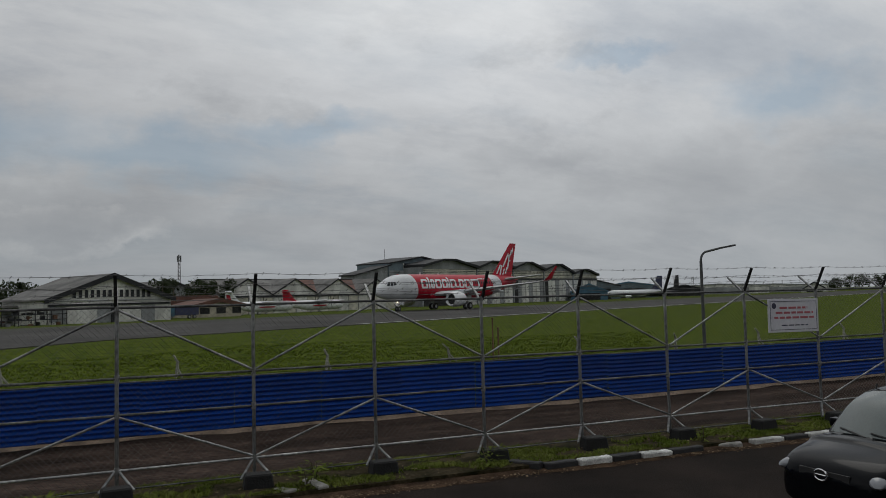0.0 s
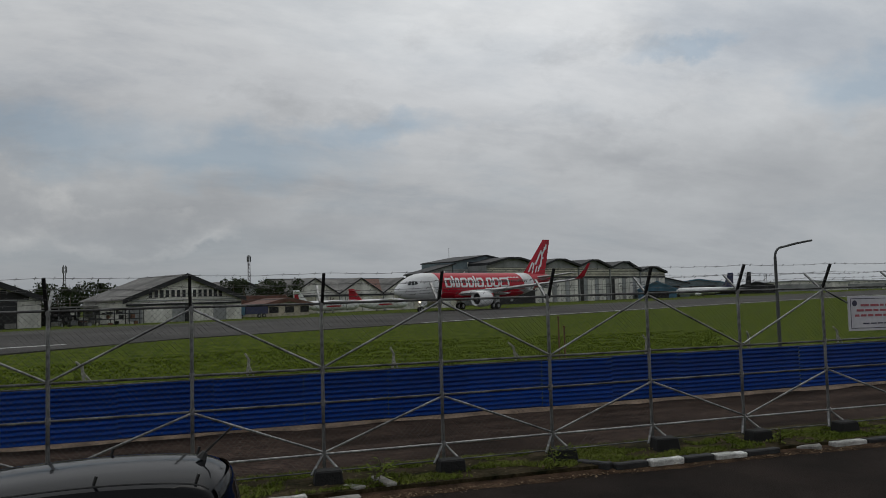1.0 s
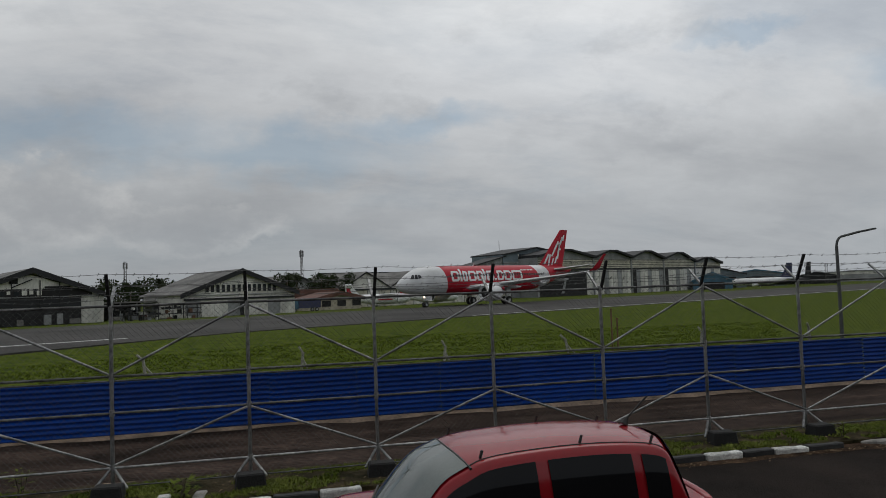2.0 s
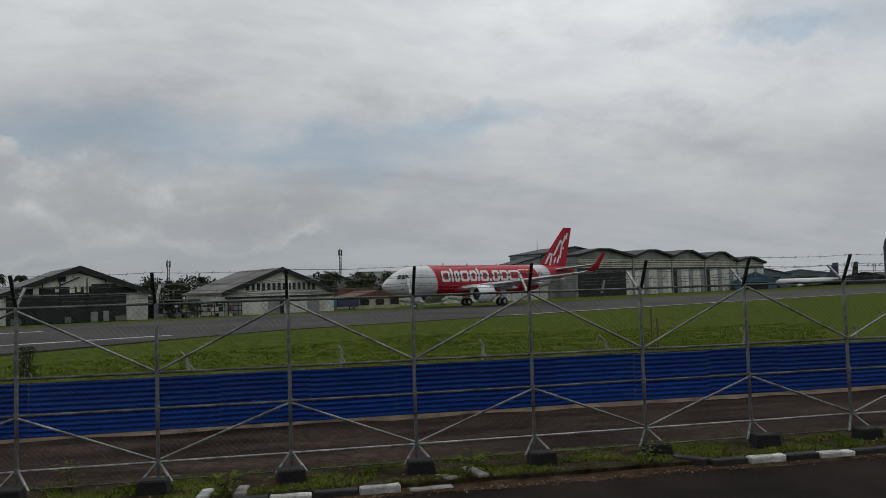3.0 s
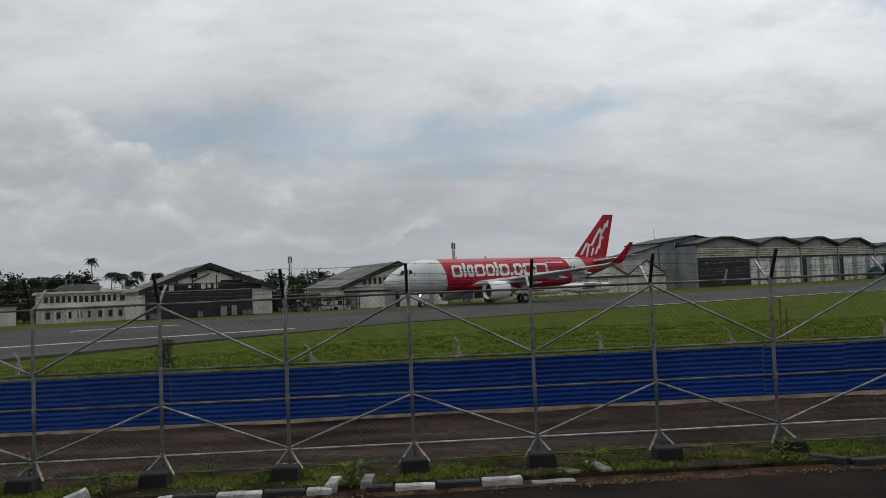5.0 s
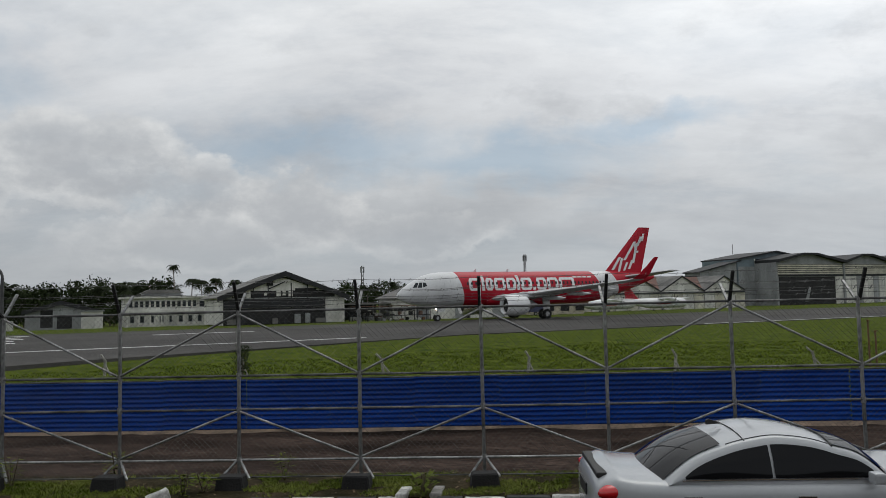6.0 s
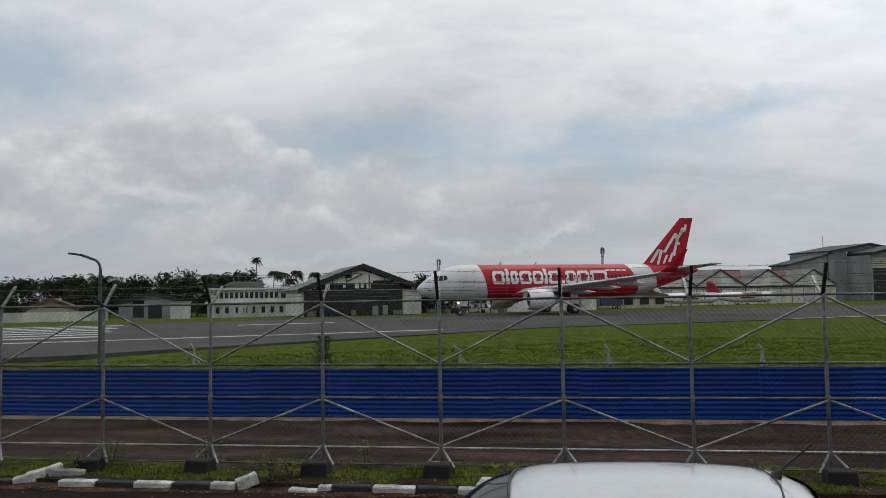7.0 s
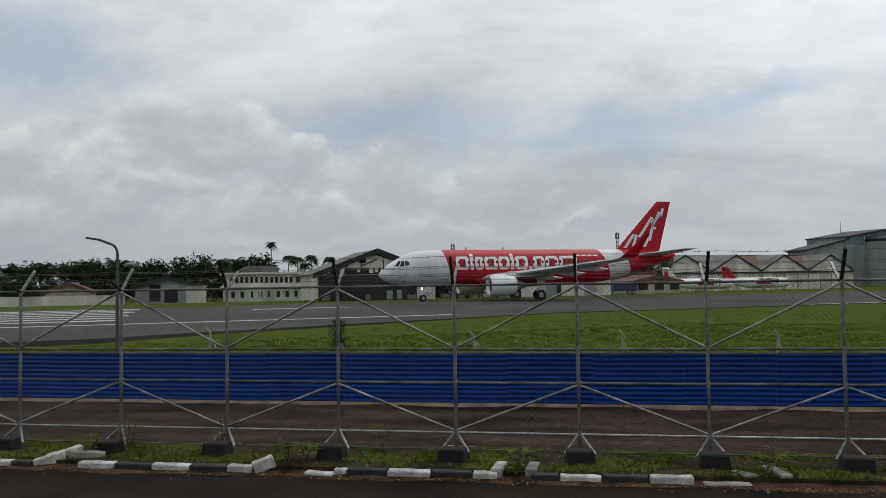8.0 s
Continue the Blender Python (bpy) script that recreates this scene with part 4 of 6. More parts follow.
def wheel(r, w, parent, at, name="wheel"):
    x, y, z = at
    e = part(name, bm_tube((0, -w * 0.35, 0), (0, w * 0.35, 0), r * 0.5, 14), M["bare"], parent)
    e.matrix_basis = pose(x, y, z, 0, 0, 0)
    bm = bmesh.new()
    rings = []
    for yy, rr in ((-0.5, 0.55), (-0.5, 0.85), (-0.32, 1.0), (0.32, 1.0), (0.5, 0.85), (0.5, 0.55)):
        rings.append([(rr * r * math.cos(k), yy * w, rr * r * math.sin(k)) for k in (i * math.tau / 20 for i in range(20))])
    loft(bm, rings + [rings[0]], caps=False)
    part("tyre", bm, M["tyre"], e, smooth=True)
    return e


def airliner():
    ac = thing("airliner", label="red and white twin-engine passenger jet taxiing on the runway", category="airplane")
    bm = bmesh.new()
    fine = []
    for p, q in zip(FUSE, FUSE[1:]):
        n = 3 if q[0] - p[0] > 3 else 2
        fine += [tuple(lerp(u, v, i / n) for u, v in zip(p, q)) for i in range(n)]
    fine.append(FUSE[-1])
    loft(bm, [[(a, ry * math.cos(k), zc + rz * math.sin(k)) for k in (i * math.tau / 36 for i in range(36))] for a, zc, ry, rz in fine])
    part("fuselage", bm, livery(), ac, smooth=True)
    # belly fairing
    bm = bmesh.new()
    loft(bm, [[(a, w * math.cos(k), 2.3 + h * math.sin(k)) for k in (i * math.tau / 24 for i in range(24))] for a, w, h in ((10.2, 0.5, 0.25), (11.2, 1.5, 0.62), (13, 2.0, 0.8), (18, 2.05, 0.82), (20, 1.7, 0.7), (21.6, 0.6, 0.25))])
    part("belly_fairing", bm, M["red_paint"], ac, smooth=True)
    for side in (-1, 1):
        bm = bmesh.new()
        loft(bm, [wing_section(side * y, le, te, z, th) for y, le, te, z, th in ((1.2, 11.4, 18.9, 2.45, 0.85), (2.4, 12.1, 19.0, 2.6, 0.8), (6.4, 14.4, 19.3, 3.05, 0.55), (11.5, 17.4, 20.9, 3.6, 0.38), (16.4, 20.3, 22.2, 4.15, 0.22), (16.9, 20.7, 22.4, 4.3, 0.2))])
        wing = part("wing", bm, M["grey_paint"], ac, smooth=False)
        bm = bmesh.new()
        loft(bm, [[(le + (te - le) * p, side * (y + q), z) for p, q in ((0, 0), (0.3, 0.07), (1, 0), (0.3, -0.07))] for y, le, te, z in ((16.9, 20.7, 22.4, 4.28), (17.25, 21.2, 22.7, 4.7), (17.5, 22.1, 23.1, 5.6), (17.75, 23.0, 23.6, 6.6))])
        part("wingtip_fin", bm, M["red_paint"], wing)
        for y in (4.6, 8.6, 12.2):
            le = 16.9 + (y - 4.6) * 0.23
            bm = bmesh.new()
            loft(bm, [[(le + a, side * (y + r * math.cos(k)), 2.45 + (y - 4.6) * 0.11 + r * 1.3 * math.sin(k)) for k in (i * math.tau / 8 for i in range(8))] for a, r in ((0, 0.05), (0.8, 0.17), (2.2, 0.18), (3.3, 0.04))])
            part("flap_fairing", bm, M["grey_paint"], wing, smooth=True)
        # engine
        eng = new("engine")
        eng.parent = ac
        eng.matrix_basis = pose(11.0, side * 5.75, 1.72, 0, 0, 0)
        bm = bmesh.new()
        prof = ((0.35, 0.82), (0.05, 0.93), (0.0, 1.0), (0.12, 1.08), (0.8, 1.2), (1.8, 1.2), (2.7, 1.05), (3.0, 0.92), (2.9, 0.8))
        loft(bm, [[(a, r * math.cos(k), r * math.sin(k)) for k in (i * math.tau / 28 for i in range(28))] for a, r in prof], caps=False)
        part("cowling", bm, M["white_paint"], eng, smooth=True)
        bm = bmesh.new()
        loft(bm, [[(a, r * math.cos(k), r * math.sin(k)) for k in (i * math.tau / 20 for i in range(20))] for a, r in ((2.5, 0.75), (3.0, 0.7), (3.9, 0.42), (4.5, 0.08))])
        part("exhaust", bm, M["bare"], eng, smooth=True)
        part("fan", bm_tube((0.4, 0, 0), (0.46, 0, 0), 0.82, 24), M["dark"], eng)
        bm = bmesh.new()
        loft(bm, [[(a, r * math.cos(k), r * math.sin(k)) for k in (i * math.tau / 12 for i in range(12))] for a, r in ((0.08, 0.02), (0.2, 0.12), (0.4, 0.22))])
        part("spinner", bm, M["grey_paint"], eng, smooth=True)
        bm = bmesh.new()
        loft(bm, [[(0.9, -0.12, 1.1), (3.4, -0.12, 0.85), (3.4, 0.12, 0.85), (0.9, 0.12, 1.1)], [(2.6, -0.1, 1.55), (6.4, -0.1, 1.0), (6.4, 0.1, 1.0), (2.6, 0.1, 1.55)]])
        part("pylon", bm, M["white_paint"], eng)
        # tailplane
        bm = bmesh.new()
        loft(bm, [wing_section(side * y, le, te, z, th) for y, le, te, z, th in ((0.4, 31.4, 35.5, 5.0, 0.4), (6.2, 34.9, 36.7, 5.65, 0.15))])
        part("tailplane", bm, M["grey_paint"], ac)
        # a row of plain white frames and bars where the title stands
        x, zl, zh = 8.5, 3.52, 5.02
        bms = []
        widths = (1.55, 0.42, 1.0, 1.55, 1.3, 0.42, 1.55, 0.4, 1.4, 1.6, 2.3)
        for w in widths if side < 0 else widths[::-1]:
            if w < 0.5:
                top = 5.3 if w > 0.41 else zl + 0.35
                bms.append(skin_patch(((x, zl), (x + 0.4, zl), (x + 0.4, top), (x, top)), side, 0.02, 1, 6))
            else:
                k, c = 0.42, 0.3
                for a0, a1, q0, q1, off in ((x, x + k, zl + c, zh - c, 0.02), (x + w - k, x + w, zl + c, zh - c, 0.02)):
                    bms.append(skin_patch(((a0, q0), (a1, q0), (a1, q1), (a0, q1)), side, off, 1, 6))
                bms.append(skin_patch(((x, zh - c), (x + w, zh - c), (x + w - 0.18, zh), (x + 0.18, zh)), side, 0.021, 3, 2))
                bms.append(skin_patch(((x + 0.18, zl), (x + w - 0.18, zl), (x + w, zl + c), (x, zl + c)), side, 0.022, 3, 2))
            x += w + 0.14
        part("title_shape", merge(bms), M["white_paint"], ac, "plain white shapes along the red side")
        part("title_line", merge([skin_patch(((23.3 + i * 0.75, 4.98), (23.9 + i * 0.75, 4.98), (23.9 + i * 0.75, 5.14), (23.3 + i * 0.75, 5.14)), side, 0.02, 1, 1) for i in range(4)]), M["white_paint"], ac)
        # cabin windows
        for i in range(36):
            a = 8.2 + i * 0.56
            part("cabin_window", skin_patch(((a, 4.2), (a + 0.24, 4.2), (a + 0.24, 4.52), (a, 4.52)), side, 0.028, 1, 2), M["window"], ac)
        for a, w, h0, h1 in ((5.3, 0.82, 3.3, 5.1), (29.0, 0.76, 3.5, 5.2), (15.2, 0.5, 3.75, 4.75), (16.1, 0.5, 3.75, 4.75)):
            bms = [skin_patch(((a, h0), (a + 0.045, h0), (a + 0.045, h1), (a, h1)), side, 0.02, 1, 5), skin_patch(((a + w, h0), (a + w + 0.045, h0), (a + w + 0.045, h1), (a + w, h1)), side, 0.02, 1, 5),
                   skin_patch(((a, h1 - 0.04), (a + w, h1 - 0.04), (a + w, h1), (a, h1)), side, 0.021, 2, 1), skin_patch(((a, h0), (a + w, h0), (a + w, h0 + 0.04), (a, h0 + 0.04)), side, 0.021, 2, 1)]
            part("door_outline", merge(bms), M["grey_paint"], ac)
        for c in (((1.62, 3.98), (2.05, 3.98), (2.35, 4.52), (2.1, 4.56)), ((2.12, 3.96), (2.62, 3.98), (2.72, 4.56), (2.42, 4.55)), ((2.7, 4.0), (3.2, 4.16), (3.1, 4.52), (2.8, 4.58))):
            part("cockpit_window", skin_patch(c, side, 0.018, 3, 3), M["window"], ac)
        part("service_panel", skin_patch(((4.6, 2.75), (6.2, 2.75), (6.2, 2.95), (4.6, 2.95)), side, 0.016, 3, 1), M["grey_paint"], ac)
        # main gear
        gear = new("main_gear")
        gear.parent = ac
        gear.matrix_basis = pose(17.71, side * 3.8, 0, 0, 0, 0)
        part("leg", bm_tube((0, 0, 0.55), (-0.15, -side * 0.1, 2.6), 0.13, 10), M["grey_paint"], gear, smooth=True)
        part("gear_door", bm_box(-0.45, 0.45, side * 0.42 - 0.03, side * 0.42 + 0.03, 0.9, 2.5), M["white_paint"], gear)
        for dy in (-0.46, 0.46):
            WHEELS.append((wheel(0.58, 0.4, gear, (0, dy, 0.58)), (0, dy, 0.58), 0.58))
    # fin
    bm = bmesh.new()
    loft(bm, [[(le + (te - le) * p, q * th, z) for p, q in ((0, 0), (0.12, 1), (0.4, 1.3), (1, 0.1), (1, -0.1), (0.4, -1.3), (0.12, -1))] for le, te, z, th in ((28.4, 35.2, 5.2, 0.26), (29.7, 35.5, 6.0, 0.24), (35.2, 37.1, 11.76, 0.1))])
    fin = part("fin", bm, M["red_paint"], ac)
    for side in (-1, 1):
        for a, z, w, h, lean in ((30.3, 6.0, 0.3, 1.7, 0.75), (31.3, 5.7, 0.26, 1.9, 0.35), (32.2, 5.9, 0.24, 1.1, 0.5), (33.0, 6.1, 0.26, 1.2, 0.5), (32.3, 7.3, 0.3, 2.5, 0.75), (33.7, 6.9, 0.28, 2.7, 0.3), (34.1, 8.3, 0.5, 0.28, 0.5), (34.3, 8.7, 0.26, 0.8, -0.1), (34.6, 9.2, 0.24, 0.9, 0.5), (34.9, 9.6, 0.26, 0.9, 0.4), (35.2, 9.9, 0.4, 0.25, 0.4), (35.45, 9.9, 0.24, 1.0, 0.3)):
            bm = bmesh.new()
            y0 = side * lerp(0.345, 0.15, (z - 5.3) / 6.4)
            y1 = side * lerp(0.345, 0.15, (z + h - 5.3) / 6.4)
            sheet(bm, [(a, y0, z), (a + 1.45 * w, y0, z), (a + 1.45 * w + lean * h, y1, z + h), (a + lean * h, y1, z + h)])
            part("tail_shape", bm, M["white_paint"], fin)
    # nose gear
    gear = new("nose_gear")
    gear.parent = ac
    gear.matrix_basis = pose(5.07, 0, 0, 0, 0, 0)
    part("leg", bm_tube((0, 0, 0.38), (0.1, 0, 2.0), 0.09, 10), M["grey_paint"], gear, smooth=True)
    for s in (-1, 1):
        part("gear_door", bm_box(-0.1, 0.9, s * 0.42 - 0.02, s * 0.42 + 0.02, 1.05, 1.85), M["white_paint"], gear)
        WHEELS.append((wheel(0.38, 0.22, gear, (0, s * 0.25, 0.38)), (0, s * 0.25, 0.38), 0.38))
    lit = bpy.data.materials.new("taxi_light")
    lit.use_nodes = True
    lit.node_tree.nodes["Principled BSDF"].inputs["Emission Color"].default_value = (1.0, 0.85, 0.65, 1)
    lit.node_tree.nodes["Principled BSDF"].inputs["Emission Strength"].default_value = 6.0
    part("taxi_light", bm_tube((-0.16, 0, 1.45), (-0.08, 0, 1.45), 0.11, 12), lit, gear, "small lit taxi light")
    for a, z in ((10, 5.84), (14.5, 5.84)):
        part("antenna", bm_prism(((a, z), (a + 0.4, z), (a + 0.45, z + 0.32), (a + 0.25, z + 0.32)), -0.02, 0.02), M["white_paint"], ac)
    return ac


WHEELS = []
AIRLINER = airliner()


# ---- parked aircraft ----
def parked(name, label, L, R, H, paint, tail_paint, high_wing, at, rz, span, prop=False):
    """Nose towards local -x."""
    ac = thing(name, at, rz, label=label, category="airplane", group="parked aircraft")
    zc = R + (0.9 if prop else 1.5)
    fuse = [(0, zc - 0.3, 0.05, 0.05), (0.03 * L, zc - 0.18, R * 0.6, R * 0.6), (0.08 * L, zc, R * 0.93, R * 0.93), (0.14 * L, zc, R, R), (0.62 * L, zc, R, R), (0.82 * L, zc + 0.3 * R, R * 0.66, R * 0.66), (0.97 * L, zc + 0.6 * R, R * 0.22, R * 0.25), (L, zc + 0.65 * R, 0.06, 0.06)]
    bm = bmesh.new()
    loft(bm, [[(a, ry * math.cos(k), z + rz_ * math.sin(k)) for k in (i * math.tau / 20 for i in range(20))] for a, z, ry, rz_ in fuse])
    part("fuselage", bm, paint, ac, smooth=True)
    for s in (-1, 1):
        zw = zc + R * 0.95 if high_wing else zc - 0.6 * R
        bm = bmesh.new()
        sweep = 0.02 * L if high_wing else 0.14 * L
        loft(bm, [wing_section(s * y, le, te, z, th) for y, le, te, z, th in ((0.3, 0.4 * L, 0.5 * L if prop else 0.56 * L, zw, 0.4), (span / 2, 0.4 * L + sweep, 0.45 * L + sweep, zw + (0.1 if high_wing else 1.2), 0.15))])
        wing = part("wing", bm, paint, ac)
        bm = bmesh.new()
        ye, ze = (0.3 * span / 2, zw - 0.35) if prop else (0.33 * span / 2, zw - 0.7)
        a0 = 0.33 * L if prop else 0.34 * L
        loft(bm, [[(a0 + a * (4.5 if prop else 4), s * ye + r * math.cos(k), ze + r * math.sin(k)) for k in (i * math.tau / 12 for i in range(12))] for a, r in ((0, 0.25 if prop else 0.8), (0.15, 0.5 if prop else 0.95), (0.6, 0.5 if prop else 0.85), (1, 0.15 if prop else 0.4))])
        part("engine", bm, paint, ac, smooth=True)
        if prop:
            bm = bmesh.new()
            for k in range(6):
                m = pose(a0 - 0.05, s * ye, ze, k * 60 + 10, 0, 0)
                box(bm, -0.03, 0.03, -0.11, 0.11, 0.15, 1.9, m=m)
            part("propeller", bm, M["trim"], ac)
        bm = bmesh.new()
        zt = H - 0.5 if high_wing and prop else zc + 0.5 * R
        loft(bm, [wing_section(s * y, le, te, z, th) for y, le, te, z, th in ((0.05, 0.88 * L, 0.97 * L, zt, 0.2), (0.27 * L / 2, 0.91 * L, 0.975 * L, zt, 0.1))])
        part("tailplane", bm, tail_paint, ac)
        for i in range(14):
            a = 0.16 * L + i * 0.035 * L
            part("cabin_window", skin_patch(((a, zc + 0.25), (a + 0.3, zc + 0.25), (a + 0.3, zc + 0.6), (a, zc + 0.6)), s, 0.03, 1, 1, fuse), M["window"], ac)
        part("cockpit_window", skin_patch(((0.035 * L, zc + 0.1), (0.07 * L, zc + 0.2), (0.075 * L, zc + 0.6), (0.05 * L, zc + 0.55)), s, 0.03, 2, 2, fuse), M["window"], ac)
        WW = new("main_gear")
        WW.parent = ac
        WW.matrix_basis = pose(0.47 * L, s * (R + 0.6), 0, 0, 0, 0)
        part("leg", bm_tube((0, 0, 0.4), (0, -s * 0.6, zc - R * 0.6), 0.1, 8), M["grey_paint"], WW)
        wheel(0.42, 0.3, WW, (0, 0, 0.42))
    bm = bmesh.new()
    loft(bm, [[(le + (te - le) * p, q * 0.16, z) for p, q in ((0, 0), (0.25, 1), (1, 0.1), (1, -0.1), (0.25, -1))] for le, te, z in ((0.76 * L, 0.98 * L, zc + 0.7 * R), (0.84 * L, 0.985 * L, zc + 2.0 * R), (0.9 * L, 0.99 * L, H))])
    part("fin", bm, tail_paint, ac)
    g = new("nose_gear")
    g.parent = ac
    g.matrix_basis = pose(0.09 * L, 0, 0, 0, 0, 0)
    part("leg", bm_tube((0, 0, 0.3), (0, 0, zc - R * 0.7), 0.07, 8), M["grey_paint"], g)
    wheel(0.3, 0.2, g, (0, 0, 0.3))
    return ac, zc, fuse


def far(az, d):
    """A place by its bearing (degrees to the right of straight ahead) and distance."""
    return d * math.sin(radians(az)), d * math.cos(radians(az))


def place_parked():
    for (u, n), band, tail in (((168.6, 208), "orange", "white_paint"), ((191, 208), "red_paint", "red_paint")):
        x, y, _ = un(u, n)
        ac, zc, fuse = parked("turboprop", "white high-wing turboprop airliner with " + ("red tail" if tail == "red_paint" else "red tail emblem") + " parked by a hangar", 27.2, 1.65, 7.9, M["white_paint"], M[tail], True, (x, y, -1.85), TURN + 180, 27, True)
        for s in (-1, 1):
            part("side_mark", skin_patch(((9, zc - 0.35), (15, zc - 0.35), (15, zc + 0.1), (9, zc + 0.1)), s, 0.025, 4, 2, fuse), M["red_paint"], ac)
            if tail == "white_paint":
                bm = bmesh.new()
                sheet(bm, [(24.6, s * 0.2, 5.0), (26.3, s * 0.2, 5.0), (26.5, s * 0.18, 6.6), (25.2, s * 0.18, 6.6)])
                part("tail_emblem", bm, M["red_paint"], ac)
    x, y = far(33.8, 520)
    parked("jet_airliner", "white jet airliner with dark blue tail parked far off", 36, 2.2, 14.5, M["white_paint"], M["navy"], False, (x, y, -2.2), -35, 34)
    x, y = far(36.4, 560)
    parked("cargo_plane", "dark grey high-wing transport plane parked far off", 30, 2.1, 15.0, M["roof_dark"], M["roof_dark"], True, (x, y, -2.2), -75, 40, True)


place_parked()


# ---- buildings ----
def house(name, u, n, z, label, category="building", **k):
    x, y, _ = un(u, n)
    return thing(name, (x, y, z), TURN, label=label, category=category, **k)


def gable(b, w, depth, eave, apex, off=0.0, wall="wall_white", roof="roof", over=0.7, edge="roof_dark", y0=0.0):
    """Walls and a pitched roof, gable end towards local -y; w wide, from x = off."""
    c = off + w / 2
    part("wall", bm_prism(((off, 0), (off + w, 0), (off + w, eave), (c, apex), (off, eave)), y0, y0 + depth), M[wall], b)
    sl = (apex - eave) / (w / 2)
    for s in (-1, 1):
        bm = bmesh.new()
        x_e = c + s * (w / 2 + over)
        z_e = eave - sl * over
        prism(bm, ((c, apex + 0.12), (x_e, z_e + 0.12), (x_e, z_e + 0.3), (c, apex + 0.34)), y0 - over, y0 + depth + over)
        part("roof", bm, M[roof], b)
        bm = bmesh.new()
        prism(bm, ((c, apex - 0.5), (x_e, z_e - 0.5), (x_e, z_e + 0.38), (c, apex + 0.45)), y0 - over - 0.12, y0 - over - 0.01)
        part("verge_board", bm, M[edge], b)


def window(b, x0, x1, z0, z1, y=0.0, frame_w=0.08, mat_frame="wall_grey"):
    w = part("window", bm_box(x0, x1, y - 0.06, y - 0.02, z0, z1), M["window"], b)
    bm = bmesh.new()
    for a in ((x0, x1, z0, z0 + frame_w), (x0, x1, z1 - frame_w, z1), (x0, x0 + frame_w, z0 + frame_w, z1 - frame_w), (x1 - frame_w, x1, z0 + frame_w, z1 - frame_w)):
        box(bm, a[0], a[1], y - 0.11, y - 0.065, a[2], a[3])
    part("window_frame", bm, M[mat_frame], w)


def panel(b, name, x0, x1, z0, z1, m, y0=-0.08, y1=-0.02):
    return part(name, bm_box(x0, x1, y0, y1, z0, z1), M[m], b)


def hangar_two():
    b = house("hangar", 59.3, 140, -0.62, "pale grey gabled hangar with a row of windows and closed doors")
    W, ap, ev = 23.7, 8.75, 4.35
    gable(b, W, 19.5, ev, ap, roof="roof", edge="roof_dark")
    for i in range(14):
        x = 4.3 + i * 1.1
        window(b, x, x + 0.9, 4.55, 6.15, frame_w=0.1, mat_frame="wall_white")
    for i in range(8):
        x = 0.5 + i * (W - 1) / 8
        panel(b, "door_leaf", x, x + (W - 1) / 8 - 0.08, 0.05, 3.1, "wall_white" if i % 3 else "wall_grey")
    panel(b, "door_rail", 0.2, W - 0.2, 3.2, 3.55, "roof_dark", -0.3)
    panel(b, "door_rail", 0.2, W - 0.2, 4.05, 4.2, "wall_grey", -0.2)
    panel(b, "post", 11.5, 12.2, 0.0, 3.15, "roof_dark", -0.35, -0.1)


def hangar_one():
    b = house("hangar", 22.6, 140, -0.55, "weathered patched hangar with dark open front and steep black roof edges")
    W, ap, ev = 22.6, 9.1, 4.9
    gable(b, W, 19.5, ev, ap, roof="roof", edge="roof_dark", wall="wall_white")
    # flat near-black panel in place of the shaded interior behind the front
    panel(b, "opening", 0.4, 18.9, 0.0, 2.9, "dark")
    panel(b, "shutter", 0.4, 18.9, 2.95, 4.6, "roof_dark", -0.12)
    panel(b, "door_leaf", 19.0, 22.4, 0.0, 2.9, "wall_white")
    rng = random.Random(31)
    # near-black strip painted for the shade inside the gable
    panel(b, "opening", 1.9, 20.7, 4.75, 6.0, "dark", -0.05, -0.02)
    for i in range(17):
        x = 2.1 + i * 1.1
        if rng.random() < 0.6:
            panel(b, "gable_sheet", x, x + rng.uniform(0.5, 1.0), rng.uniform(4.75, 5.2), rng.uniform(5.5, 6.0), rng.choice(("wall_white", "wall_grey", "window")), -0.09, -0.055)
    for x in (5.6, 8.2, 12.4, 15.4):
        panel(b, "post", x, x + 0.16, 2.9, 7.4, "roof_dark", -0.3, -0.17)
    for x0, z0, x1, z1 in ((6.0, 7.6, 11.3, 8.4), (11.3, 8.4, 15.6, 7.0), (8.3, 6.3, 11.3, 7.6)):
        part("truss_bar", bm_tube((x0, -0.25, z0), (x1, -0.25, z1), 0.1, 6), M["roof_dark"], b)
    for i in range(9):
        x = 1.0 + i * 2.0
        panel(b, "stored_sheet", x, x + rng.uniform(0.6, 1.7), 0.05, rng.uniform(0.6, 2.0), rng.choice(("wall_grey", "roof", "roof_dark", "roof_dark")), -0.5, -0.14)
    # flat near-black patches on the gable
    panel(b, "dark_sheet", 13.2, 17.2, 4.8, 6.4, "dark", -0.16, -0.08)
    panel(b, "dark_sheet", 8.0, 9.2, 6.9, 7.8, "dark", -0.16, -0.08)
    panel(b, "beam", 0.3, W - 0.3, 4.6, 4.72, "wall_grey", -0.2)


